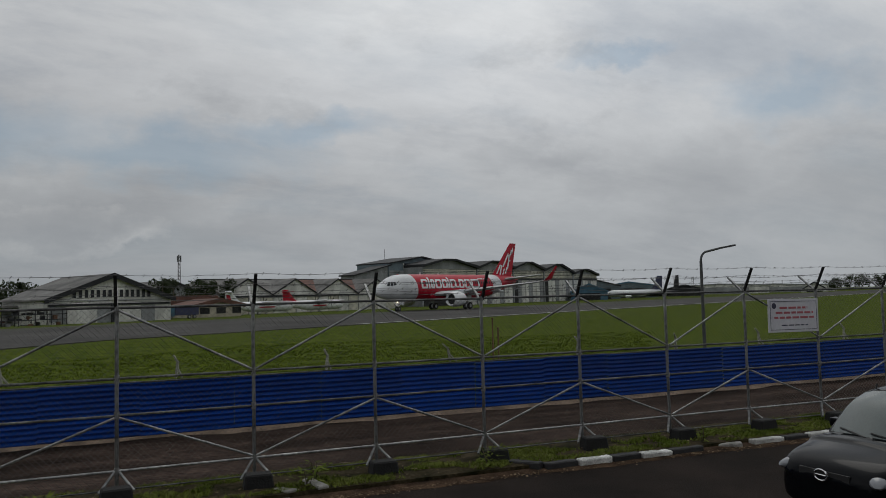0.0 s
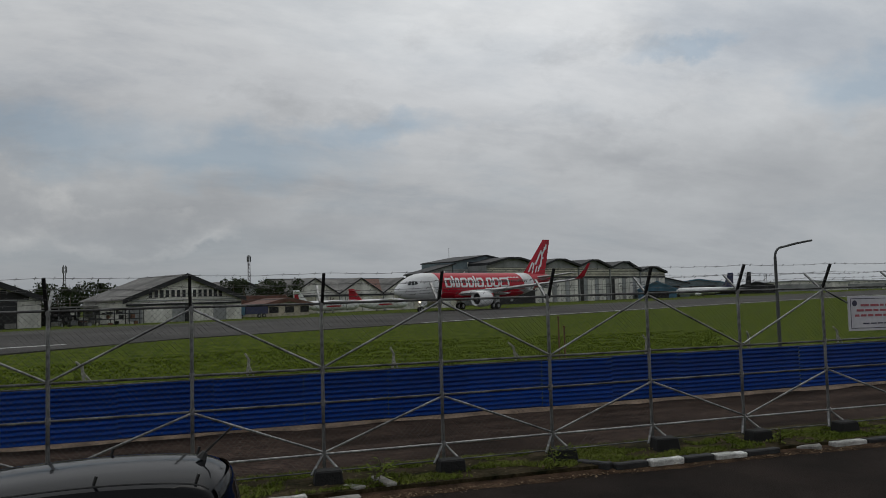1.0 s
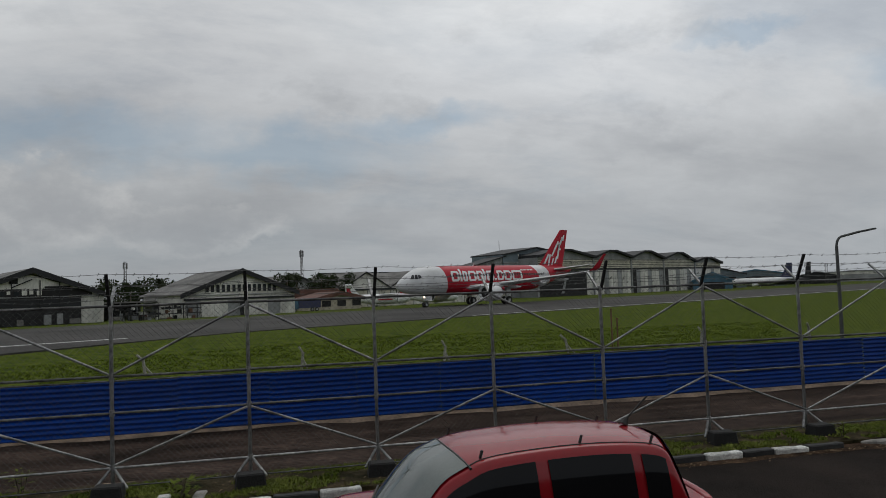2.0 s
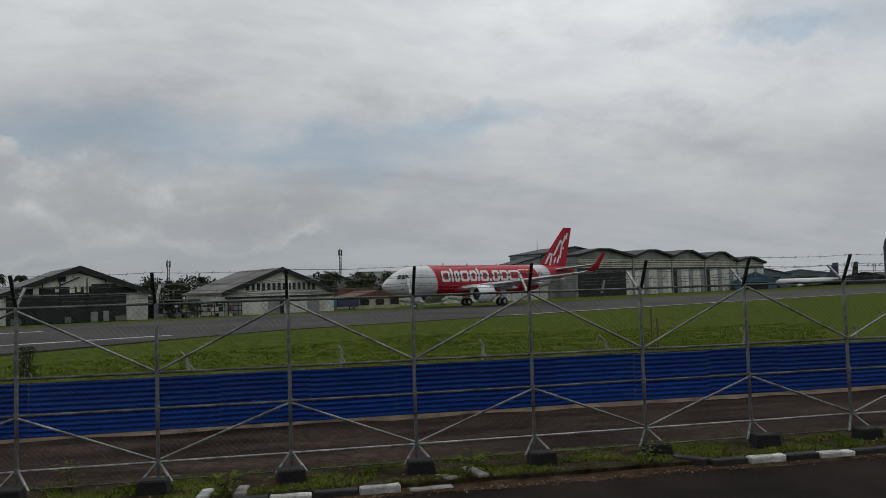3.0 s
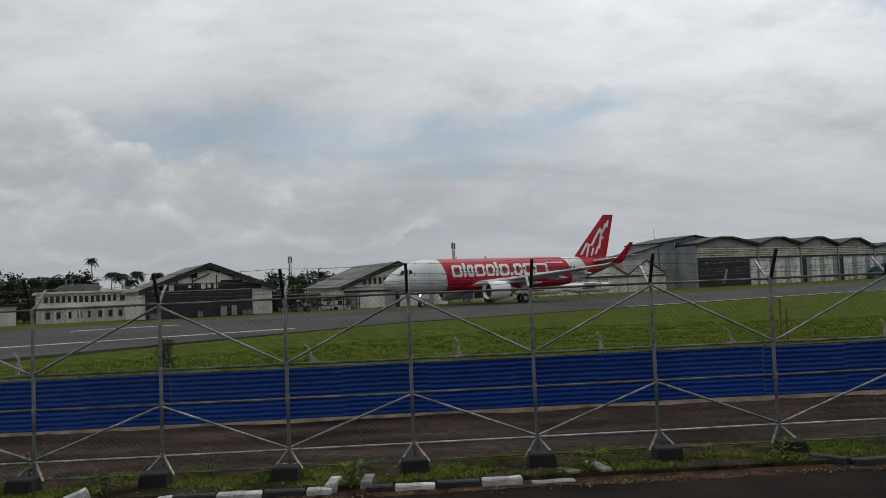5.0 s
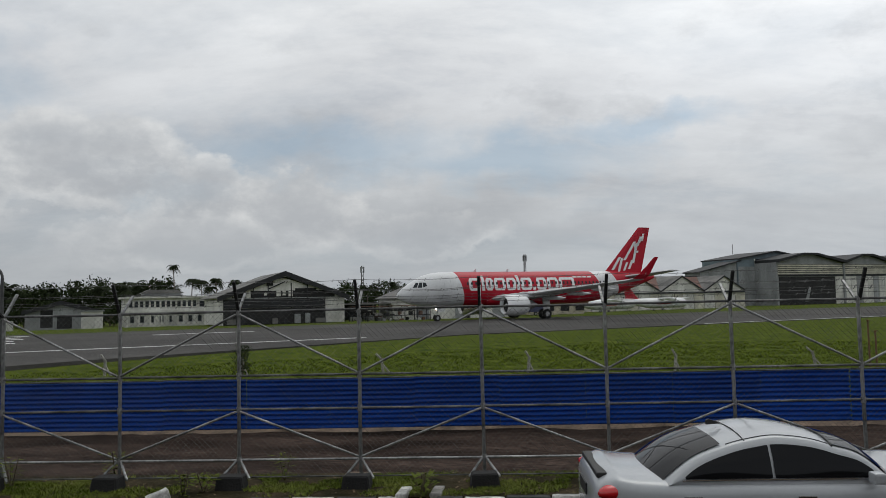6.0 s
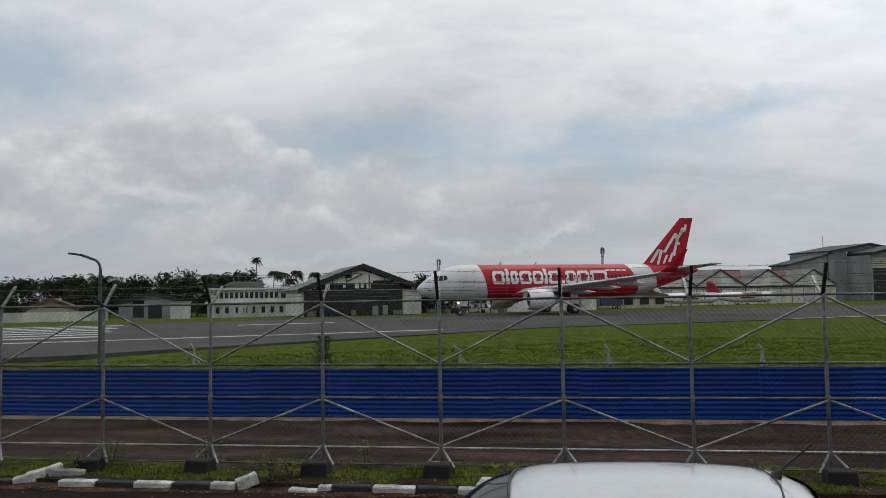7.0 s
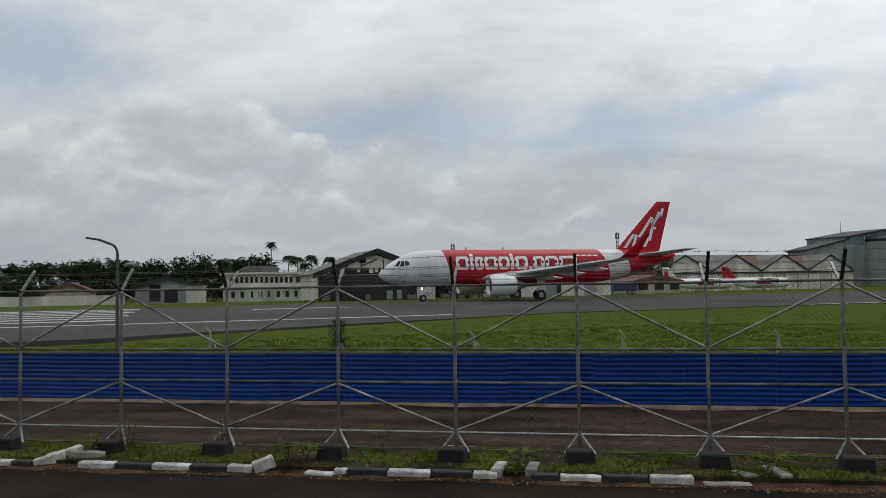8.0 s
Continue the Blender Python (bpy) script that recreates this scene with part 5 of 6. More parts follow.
def white_block():
    b = house("airfield_building", 8.9, 180, -1.25, "white two-storey airfield building with ribbon windows")
    W, D = 17.4, 14
    part("wall", bm_box(0, W, 0, D, 0, 6.2), M["wall_white"], b)
    part("slab", bm_box(-0.6, W + 0.6, -0.9, D, 3.2, 3.6), M["wall_white"], b)
    part("roof", bm_box(-0.7, W + 0.7, -0.9, D + 0.5, 6.2, 6.6), M["wall_white"], b)
    for i in range(13):
        window(b, 0.8 + i * 1.1, 1.7 + i * 1.1, 4.2, 5.7, frame_w=0.1, mat_frame="wall_white")
    window(b, 15.4, 16.9, 4.1, 5.6, frame_w=0.1, mat_frame="wall_white")
    for i in range(8):
        panel(b, "column", 0.4 + i * 2.3, 0.75 + i * 2.3, 0, 3.2, "wall_white", -0.8, -0.5)
        window(b, 1.1 + i * 2.0, 2.0 + i * 2.0, 0.9, 2.4, frame_w=0.1)
    part("penthouse", bm_box(4, 12, 3, 10, 6.6, 7.3), M["wall_grey"], b)
    part("penthouse_roof", bm_prism(((3.4, 7.3), (12.6, 7.3), (11, 8.1), (5, 8.1)), 2.4, 10.6), M["roof"], b)
    b = house("hut", 0.5, 180, -1.25, "small white flat-roofed hut on the airfield")
    part("wall", bm_box(0, 4.2, 0, 4, 0, 3.6), M["wall_white"], b)
    part("roof", bm_box(-0.3, 4.5, -0.3, 4.3, 3.6, 3.85), M["wall_grey"], b)
    b = house("shed", -10.5, 190, -1.45, "low open grey shed with a pitched roof")
    gable(b, 14, 12, 4.0, 5.9, wall="wall_grey", roof="roof")
    # dark panels on the wall stand in for the shade inside
    panel(b, "opening", 3, 5.4, 0.5, 4.4, "dark")
    panel(b, "opening", 6.2, 9.2, 0.2, 3.2, "dark")
    b = house("long_wall", -75, 195, -1.55, "long low white boundary wall")
    part("wall", bm_box(0, 62, 0, 0.4, 0, 2.2), M["wall_white"], b)
    b = house("small_house", -33, 215, -2.0, "small pink-roofed house behind a wall")
    gable(b, 11, 9, 3.4, 5.6, wall="cream", roof="roof_red", edge="roof_red")
    b = house("small_house", -62, 215, -2.0, "small dark-red roofed house behind a wall")
    gable(b, 13, 9, 3.4, 5.8, wall="cream", roof="roof_red", edge="roof_red")


def long_shed():
    b = house("workshop_shed", 156, 230, -2.15, "long pale workshop shed with a row of peaked gables")
    bay = 21.4
    for i in range(4):
        off = -0.6 + i * bay
        c = off + bay / 2
        part("wall", bm_prism(((off, 0), (off + bay, 0), (off + bay, 6.9), (c, 12.6), (off, 6.9)), 0, 34), M["wall_white"], b)
        for s in (-1, 1):
            bm = bmesh.new()
            prism(bm, ((c, 12.7), (c + s * bay / 2, 7.0), (c + s * bay / 2, 7.25), (c, 12.95)), -0.4, 34.5)
            part("roof", bm, M["roof_red" if i in (1, 2) and s > 0 else "roof"], b)
            bm = bmesh.new()
            prism(bm, ((c, 12.4), (c + s * bay / 2, 6.7), (c + s * bay / 2, 7.2), (c, 12.9)), -0.6, -0.42)
            part("verge_board", bm, M["roof_dark"], b)
        for j in range(4):
            x = off + 0.4 + j * bay / 4
            panel(b, "door_leaf", x, x + bay / 4 - 0.25, 0.1, 6.0, "fascia" if j % 2 else "wall_white")
            panel(b, "gap", x + bay / 4 - 0.25, x + bay / 4, 0.1, 6.0, "roof_dark", -0.04, -0.02)
    panel(b, "fascia", -0.6, 4 * bay - 0.6, 6.1, 6.7, "roof_dark", -0.5, -0.1)
    # the main roof rises behind the gables to one level ridge
    for i, m in enumerate(("roof", "roof", "roof_red", "roof_red", "roof")):
        x0, x1 = max(-0.6, (i - 0.5) * bay - 0.6), min(4 * bay - 0.6, (i + 0.5) * bay - 0.6)
        bm = bmesh.new()
        loft(bm, [[(x, 0.4, 7.3), (x, 15.0, 13.0), (x, 15.0, 12.7), (x, 0.6, 7.0)] for x in (x0, x1)])
        part("main_roof", bm, M[m], b)
    part("ridge_cap", bm_box(-0.6, 4 * bay - 0.6, 14.6, 15.4, 12.9, 13.15), M["roof_dark"], b)


def main_hangar():
    b = house("large_hangar", 281.5, 250, -2.2, "long light grey hangar with shallow arched bays and one open door")
    xs = [0, 43.8, 77, 108.5, 142, 172.5]
    tops = [20.9, 20.6, 20.7, 20.0, 18.2, 17.2]
    for i in range(5):
        a, c = xs[i], xs[i + 1]
        ta, tc, mid = tops[i] - 1.6, tops[i + 1] - 1.6, max(tops[i], tops[i + 1]) + (2.2 if i < 4 else 1.3)
        m0, m1 = lerp(a, c, 0.36), lerp(a, c, 0.56)
        part("wall", bm_prism(((a, 0), (c, 0), (c, tc), (m1, mid - 0.4), (m0, mid - 0.4), (a, ta)), 0, 30), M["wall_grey"], b)
        bm = bmesh.new()
        prism(bm, ((a, ta), (m0, mid - 0.4), (m1, mid - 0.4), (c, tc), (c, tc + 1.3), (m1, mid + 0.5), (m0, mid + 0.5), (a, ta + 1.3)), -2.2, 31)
        part("roof", bm, M["roof_dark"], b)
        # ribbed fascia
        # dark backing puts the shade between the boards into the colour
        panel(b, "fascia_back", a + 0.7, c - 0.7, 13.8, 18.4 if i < 4 else 16.2, "dark", -0.09, -0.03)
        for j in range(5 if i < 4 else 3):
            z = 13.9 + j * 0.92
            panel(b, "fascia_board", a + 0.9, c - 0.9, z, z + 0.66, "fascia", -0.4, -0.1)
        panel(b, "pier", a - 0.5, a + 0.5, 0, ta, "wall_grey", -0.7, -0.05)
        panel(b, "door_track", a + 0.5, c - 0.5, 13.0, 13.7, "roof_dark", -0.6, -0.05)
        n = 8
        for j in range(n):
            x = lerp(a + 0.8, c - 0.8, j / n)
            if i == 0 and j < 7:
                continue
            panel(b, "door_leaf", x, x + (c - a - 1.6) / n - 0.35, 0.1, 12.8, "wall_white" if (j + i) % 3 else "wall_grey", -0.35, -0.08)
        if i in (2, 3):
            # near-black panel stands in for the shade in a door gap
            panel(b, "gap", a + 0.6, a + 4.2, 0.0, 12.9, "dark", -0.5, -0.36)
    # the open door is a near-black panel, its inner shade put into the colour
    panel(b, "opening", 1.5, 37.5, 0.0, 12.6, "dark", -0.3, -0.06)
    bm = bmesh.new()
    prism(bm, ((17, 1.5), (19, 1.5), (21, 8), (19.8, 8)), -0.7, -0.45)
    part("tail_inside", bm, M["wall_grey"], b, "grey tail fin inside the open door")
    b = house("large_hangar", 249, 262, -2.2, "tall blue-grey hangar block with a shallow roof")
    part("wall", bm_prism(((0, 0), (24, 0), (24, 20.5), (0, 15.4)), 0.6, 10), M["wall_grey"], b)
    part("wall", bm_prism(((22, 0), (70, 0), (70, 21.5), (46, 24.8), (22, 21.2)), 0, 22), M["wall_blue"], b)
    bm = bmesh.new()
    prism(bm, ((22, 21.2), (46, 24.8), (70, 21.5), (70, 22.1), (46, 25.4), (22, 21.8)), -1, 23)
    part("roof", bm, M["roof_dark"], b)
    part("roof", bm_prism(((-1, 15.2), (24, 20.5), (24, 21.0), (-1, 15.8)), -0.5, 10.5), M["roof_dark"], b)
    panel(b, "window_band", 33, 66, 19.0, 21.6, "window", -0.1, -0.02)
    panel(b, "frame", 32.4, 33, 19.0, 21.6, "wall_white", -0.15, -0.02)
    panel(b, "lower_wall", 22.4, 44, 0, 18, "wall_grey", -0.12, -0.02)
    part("mast", bm_tube((40, 20, 23), (40, 20, 30), 0.12, 6), M["tower"], b)


def small_buildings():
    b = house("cream_building", 96, 152, -0.75, "low cream building with dark windows and rusty roof")
    gable(b, 12, 9, 2.7, 3.9, wall="cream", roof="roof_red", edge="roof_red")
    # interior shade painted as dark panels on the wall
    for i in range(3):
        panel(b, "opening", 1.2 + i * 4.2, 3.6 + i * 4.2, 0.8, 2.2, "dark")
    b = house("rusty_shed", 84.5, 166, -0.85, "long shed with a rusty red roof")
    part("wall", bm_box(0, 27, 0, 10, 0, 2.8), M["wall_grey"], b)
    part("roof", bm_prism(((-0.6, 2.8), (27.6, 2.8), (26, 5.2), (2, 5.2)), -0.8, 10), M["roof_red"], b)
    b = house("grey_hangar", 127, 236, -2.15, "grey hangar with patched roof")
    gable(b, 27, 26, 6.8, 12.0, wall="wall_grey", roof="roof")
    panel(b, "door_leaf", 2, 12, 0, 6.0, "wall_white")
    panel(b, "door_leaf", 13, 25, 0, 6.0, "wall_grey")
    b = house("blue_truck", 85.5, 146, -0.72, "parked dark blue truck", "truck")
    part("cab", bm_box(0, 2.0, 0, 2.3, 0.6, 2.6, bevel=0.15), M["roof_blue"], b)
    part("cargo_box", bm_box(2.1, 7.6, 0, 2.4, 0.8, 2.9, bevel=0.05), M["navy"], b)
    for x in (1.0, 5.4, 6.6):
        wheel(0.45, 0.3, b, (x, 0.1, 0.45))
    b = house("open_shed", 45.6, 152, -0.75, "low dark open shed full of stored parts")
    part("roof", bm_box(-0.4, 13.4, -0.6, 8, 3.3, 3.6), M["roof"], b)
    part("back_wall", bm_box(0, 13, 7.4, 7.7, 0, 3.3), M["dark"], b)
    for i in range(5):
        part("post", bm_tube((0.2 + i * 3.15, 0, 0), (0.2 + i * 3.15, 0, 3.3), 0.1, 8), M["wall_grey"], b)
    rng = random.Random(17)
    for i in range(12):
        x, y, w, h = rng.uniform(0.3, 11.5), rng.uniform(0.5, 5), rng.uniform(0.6, 1.8), rng.uniform(0.5, 1.5)
        b = house("stored_crate", 45.6 + x, 152 + y, -0.75, rng.choice(("pale crate stored in an open shed", "grey crate stored in an open shed")), "crate", group="stored crates")
        part("crate", bm_box(0, w, 0, 1.0, 0, h, bevel=0.04), M[rng.choice(("wall_white", "wall_grey", "roof_red"))], b)
    # racks of scrap standing before the hangars
    b = house("storage_rack", 45.2, 135.6, -0.55, "dark steel storage rack full of scrap parts", "rack")
    for i in range(7):
        for y in (0.0, 1.6):
            part("post", bm_box(i * 2.6, i * 2.6 + 0.12, y, y + 0.12, 0, 2.9 - 0.1 * (i % 3)), M["roof_dark"], b)
    for z in (0.9, 1.8, 2.7):
        for y in (0.02, 1.62):
            part("beam", bm_box(-0.1, 15.8, y, y + 0.08, z, z + 0.1), M["roof_dark" if z < 2 else "rust"], b)
        part("shelf", bm_box(0, 15.7, 0.1, 1.6, z + 0.1, z + 0.13), M["roof_dark"], b)
    for k in range(46):
        z = (0.0, 1.03, 1.93)[k % 3]
        x, w, h = rng.uniform(0.2, 14.8), rng.uniform(0.25, 1.0), rng.uniform(0.2, 0.72)
        b = house("scrap_part", 45.2 + x, 135.75 + rng.uniform(0, 0.7), -0.55 + z, "scrap metal part lying on a steel rack", "scrap", group="scrap on the rack")
        bm = bm_tube((0, 0, h / 2), (w, 0.1, h / 2), h / 2, 8) if k % 4 == 0 else bm_box(0, w, 0, 0.5, 0, h, bevel=0.04)
        part("body", bm, M[rng.choice(("wall_white", "roof_dark", "roof_dark", "roof", "dark", "rust", "wall_grey"))], b)
    # far right side of the field
    for az, d, w, ev, ap, wl, rf in ((32.6, 480, 22, 5.5, 10, "roof_blue", "roof_blue"), (33.2, 540, 30, 9, 13, "wall_blue", "roof_dark"), (35.4, 600, 40, 9, 12, "wall_blue", "roof_blue"), (39.2, 640, 26, 6, 9, "roof_dark", "roof_dark"), (47.5, 560, 16, 3, 8, "wall_white", "roof_dark"), (41.5, 800, 90, 8, 10, "wall_white", "wall_grey"), (45.0, 900, 120, 7, 9, "wall_white", "wall_grey")):
        x, y = far(az, d)
        b = thing("far_hangar", (x, y, -2.2), -az, label="far hangar with a " + ("blue" if "blue" in rf else "dark" if "dark" in rf else "pale") + " roof across the airfield", category="hangar", group="far hangars")
        gable(b, w, 20, ev, ap, off=-w / 2, wall=wl, roof=rf, edge=rf)
        panel(b, "door", -w * 0.3, w * 0.3, 0, ev * 0.8, "dark" if w < 60 else "wall_grey")


def mast(x, y, z, h, w, label):
    t = thing("lattice_mast", (x, y, z), 20, label=label, category="mast", group="lattice masts")
    for i in range(3):
        a = i * math.tau / 3
        part("leg", bm_tube((w * math.cos(a), w * math.sin(a), 0), (w * 0.55 * math.cos(a), w * 0.55 * math.sin(a), h), 0.1, 6), M["tower"], t)
    bm = bmesh.new()
    n = int(h / 1.4)
    for k in range(n):
        z0, z1 = k * h / n, (k + 1) * h / n
        for i in range(3):
            a, c = i * math.tau / 3, (i + 1) * math.tau / 3
            r0, r1 = lerp(w, w * 0.55, z0 / h), lerp(w, w * 0.55, z1 / h)
            tube(bm, (r0 * math.cos(a), r0 * math.sin(a), z0), (r1 * math.cos(c), r1 * math.sin(c), z1), 0.05, 4, caps=False)
    part("lattice", bm, M["tower"], t)
    for k in range(3):
        a = k * 2.1
        part("antenna_panel", bm_box(-0.12, 0.12, -0.15, 0.15, 0, 2.2, m=pose(w * math.cos(a), w * math.sin(a), h - 2.6, 0, 0, 40)), M["wall_grey"], t)


hangar_two()
hangar_one()
white_block()
long_shed()
main_hangar()
small_buildings()
mast(-45.9, 296.5, -2.2, 19.5, 0.75, "slim lattice radio mast behind the hangars")
mast(16.7, 299.5, -2.2, 22.5, 0.7, "slim lattice radio mast behind the hangars")
for az, d, h in ((38.6, 600, 15), (39.8, 620, 15)):
    mast(*far(az, d), -2.2, h, 1.3, "far lattice lighting mast")


# ---- trees ----
def palm(at, h, seed, fronds=15, reach=2.6, upright=0.5):
    rng = random.Random(seed)
    t = thing("palm_tree", at, 0, label="tall thin palm tree with drooping fronds", category="tree", group="palm trees")
    bm = bmesh.new()
    bend = rng.uniform(-0.5, 0.5)
    pts = [(bend * (i / 6) ** 2, 0, h * i / 6) for i in range(7)]
    for i in range(6):
        tube(bm, pts[i], pts[i + 1], 0.2 - 0.012 * i, 8, 0.2 - 0.012 * (i + 1))
    part("trunk", bm, M["trunk"], t)
    verts, faces = [], []
    for k in range(fronds):
        a, up = rng.uniform(0, math.tau), rng.uniform(0.1, 1.0) * upright * 2
        R = reach * rng.uniform(0.8, 1.15)
        prev = None
        for i in range(9):
            s = i / 8
            p = Vector((pts[-1][0] + math.cos(a) * R * s, math.sin(a) * R * s, h + R * (up * s - 1.25 * s * s)))
            if prev is not None:
                side = Vector((-math.sin(a), math.cos(a), 0))
                wl = R * 0.38 * math.sin(math.pi * min(1, s * 0.9 + 0.08))
                for sg in (-1, 1):
                    for q in (0.25, 0.75):
                        b = prev.lerp(p, q)
                        tip = b + side * sg * wl + (p - prev) * 0.8 + Vector((0, 0, -wl * rng.uniform(0.3, 0.9)))
                        j = len(verts)
                        verts += [tuple(b - (p - prev) * 0.22), tuple(b + (p - prev) * 0.22), tuple(tip)]
                        faces.append((j, j + 1, j + 2))
            prev = p
    me = bpy.data.meshes.new("crown")
    me.from_pydata(verts, [], faces)
    me.materials.append(M["palm"])
    c = new("crown", me)
    c.parent = t


def tree(at, h, w, seed):
    rng = random.Random(seed)
    t = thing("tree", at, 0, label="dense dark green broadleaf tree", category="tree", group="trees behind the airfield")
    bm = bmesh.new()
    tube(bm, (0, 0, 0), (0.1, 0, h * 0.5), 0.28, 8, 0.18)
    for k in range(6):
        a = rng.uniform(0, math.tau)
        tube(bm, (0.05, 0, h * rng.uniform(0.25, 0.5)), (math.cos(a) * w * 0.3, math.sin(a) * w * 0.3, h * rng.uniform(0.6, 0.85)), 0.1, 5, 0.04)
    part("trunk", bm, M["trunk"], t)
    verts, faces = [], []
    clumps = [(rng.uniform(-0.42, 0.42) * w, rng.uniform(-0.42, 0.42) * w, h * rng.uniform(0.35, 0.92), w * rng.uniform(0.12, 0.24)) for _ in range(22)]
    for cx, cy, cz, r in clumps:
        for _ in range(70):
            d = Vector((rng.gauss(0, 1), rng.gauss(0, 1), rng.gauss(0, 0.8))).normalized() * r * rng.uniform(0.5, 1.1)
            p = Vector((cx, cy, max(0.6, cz))) + d
            s = rng.uniform(0.25, 0.55)
            u = Vector((rng.gauss(0, 1), rng.gauss(0, 1), rng.gauss(0, 1))).normalized() * s
            v = u.orthogonal().normalized() * s * 0.5
            j = len(verts)
            verts += [tuple(p - u), tuple(p + v), tuple(p + u), tuple(p - v)]
            faces.append((j, j + 1, j + 2, j + 3))
    me = bpy.data.meshes.new("crown")
    me.from_pydata(verts, [], faces)
    me.materials.append(M["leaf"])
    c = new("crown", me)
    c.parent = t


def planting():
    rng = random.Random(77)
    palm((-88.6, 220, -2.15), 17.0, 1, 20, 2.3)
    for x, h, s in ((-84.6, 12.9, 2), (-80.6, 12.4, 3), (-76.2, 12.8, 4), (-72.0, 12.2, 5), (-78.5, 10.4, 6)):
        palm((x, 221 + rng.uniform(-2, 2), -2.15), h, s, 26, 2.7)
    # broad palms and trees in a row at the field's edge
    x = -200
    i = 0
    while x < -92:
        y = 226 + rng.uniform(-6, 8)
        if rng.random() < 0.55:
            tree((x, y, -2.15), rng.uniform(11.0, 14.5), rng.uniform(9, 13), 100 + i)
        else:
            palm((x, y - 5, -2.15), rng.uniform(8.5, 11.5), 200 + i, 26, rng.uniform(3.8, 4.8), 0.9)
        x += rng.uniform(2.4, 4.2)
        i += 1
    for i in range(22):
        tree((-208 + 6.4 * i, 217 + rng.uniform(-2, 2), -2.15), rng.uniform(4.2, 6.0), rng.uniform(8, 11), 840 + i)
    for x, y, h, w in ((-60, 235, 9.5, 10), (-52, 232, 9, 10), (-45, 236, 9.5, 10), (-38, 235, 10, 11), (-30, 238, 10.5, 11), (-22, 236, 9.5, 10), (-14, 240, 10, 10), (-7, 242, 9.5, 10), (10, 262, 11.5, 9), (21, 266, 11, 10), (28, 268, 11, 9), (-66, 240, 10, 10)):
        tree((x, y, -2.15), h * 1.12, w, int(300 + x))
    for x, y, h in ((9.0, 246, 11.0), (12.5, 248, 10.6), (-34, 228, 9.0), (-26, 230, 9.6), (-49, 228, 9.2)):
        palm((x, y, -2.15), h, int(500 + x), 20, 3.2, 0.9)
    for az in range(0, 9):
        x, y = far(48.5 + az * 0.55, 640)
        tree((x, y, -2.2), rng.uniform(9, 15), rng.uniform(8, 12), 700 + az)


planting()


# weeds beside the kerb gaps
def weed(x, y, h, seed):
    rng = random.Random(seed)
    t = thing("weed", (x, y, 0.08), 0, label="leafy green weed growing beside the kerb", category="plant", group="weeds by the kerb")
    verts, faces = [], []
    for _ in range(60):
        a, r, z = rng.uniform(0, math.tau), rng.uniform(0, 0.2), h * rng.random() ** 0.8
        p = Vector((math.cos(a) * r * (0.5 + z / h), math.sin(a) * r, z))
        u = Vector((math.cos(a), math.sin(a), rng.uniform(-0.3, 0.6))) * rng.uniform(0.03, 0.07)
        v = Vector((-math.sin(a), math.cos(a), 0)) * rng.uniform(0.012, 0.028)
        j = len(verts)
        verts += [tuple(p - u), tuple(p + v), tuple(p + u), tuple(p - v)]
        faces.append((j, j + 1, j + 2, j + 3))
    me = bpy.data.meshes.new("leaves")
    me.from_pydata(verts, [], faces)
    me.materials.append(M["blade"])
    c = new("leaves", me)
    c.parent = t
    bm = bmesh.new()
    for k in range(4):
        a = rng.uniform(0, math.tau)
        tube(bm, (0, 0, -0.03), (0.1 * math.cos(a), 0.1 * math.sin(a), h), 0.006, 4)
    part("stem", bm, M["trunk"], t, kind="stuff")


for k, (x, y, h) in enumerate(((-7.5, 11.2, 0.32), (-7.1, 11.6, 0.45), (-4.2, 10.95, 0.34), (-4.0, 11.2, 0.28), (-0.85, 10.75, 0.32), (-0.8, 11.0, 0.28), (2.5, 10.95, 0.26), (2.7, 11.3, 0.3), (5.3, 11.0, 0.28), (5.6, 11.4, 0.22), (9.4, 11.0, 0.26), (-9.6, 11.3, 0.3), (-5.55, 11.75, 0.5), (-3.0, 11.9, 0.4))):
    weed(x, y, h, 900 + k)


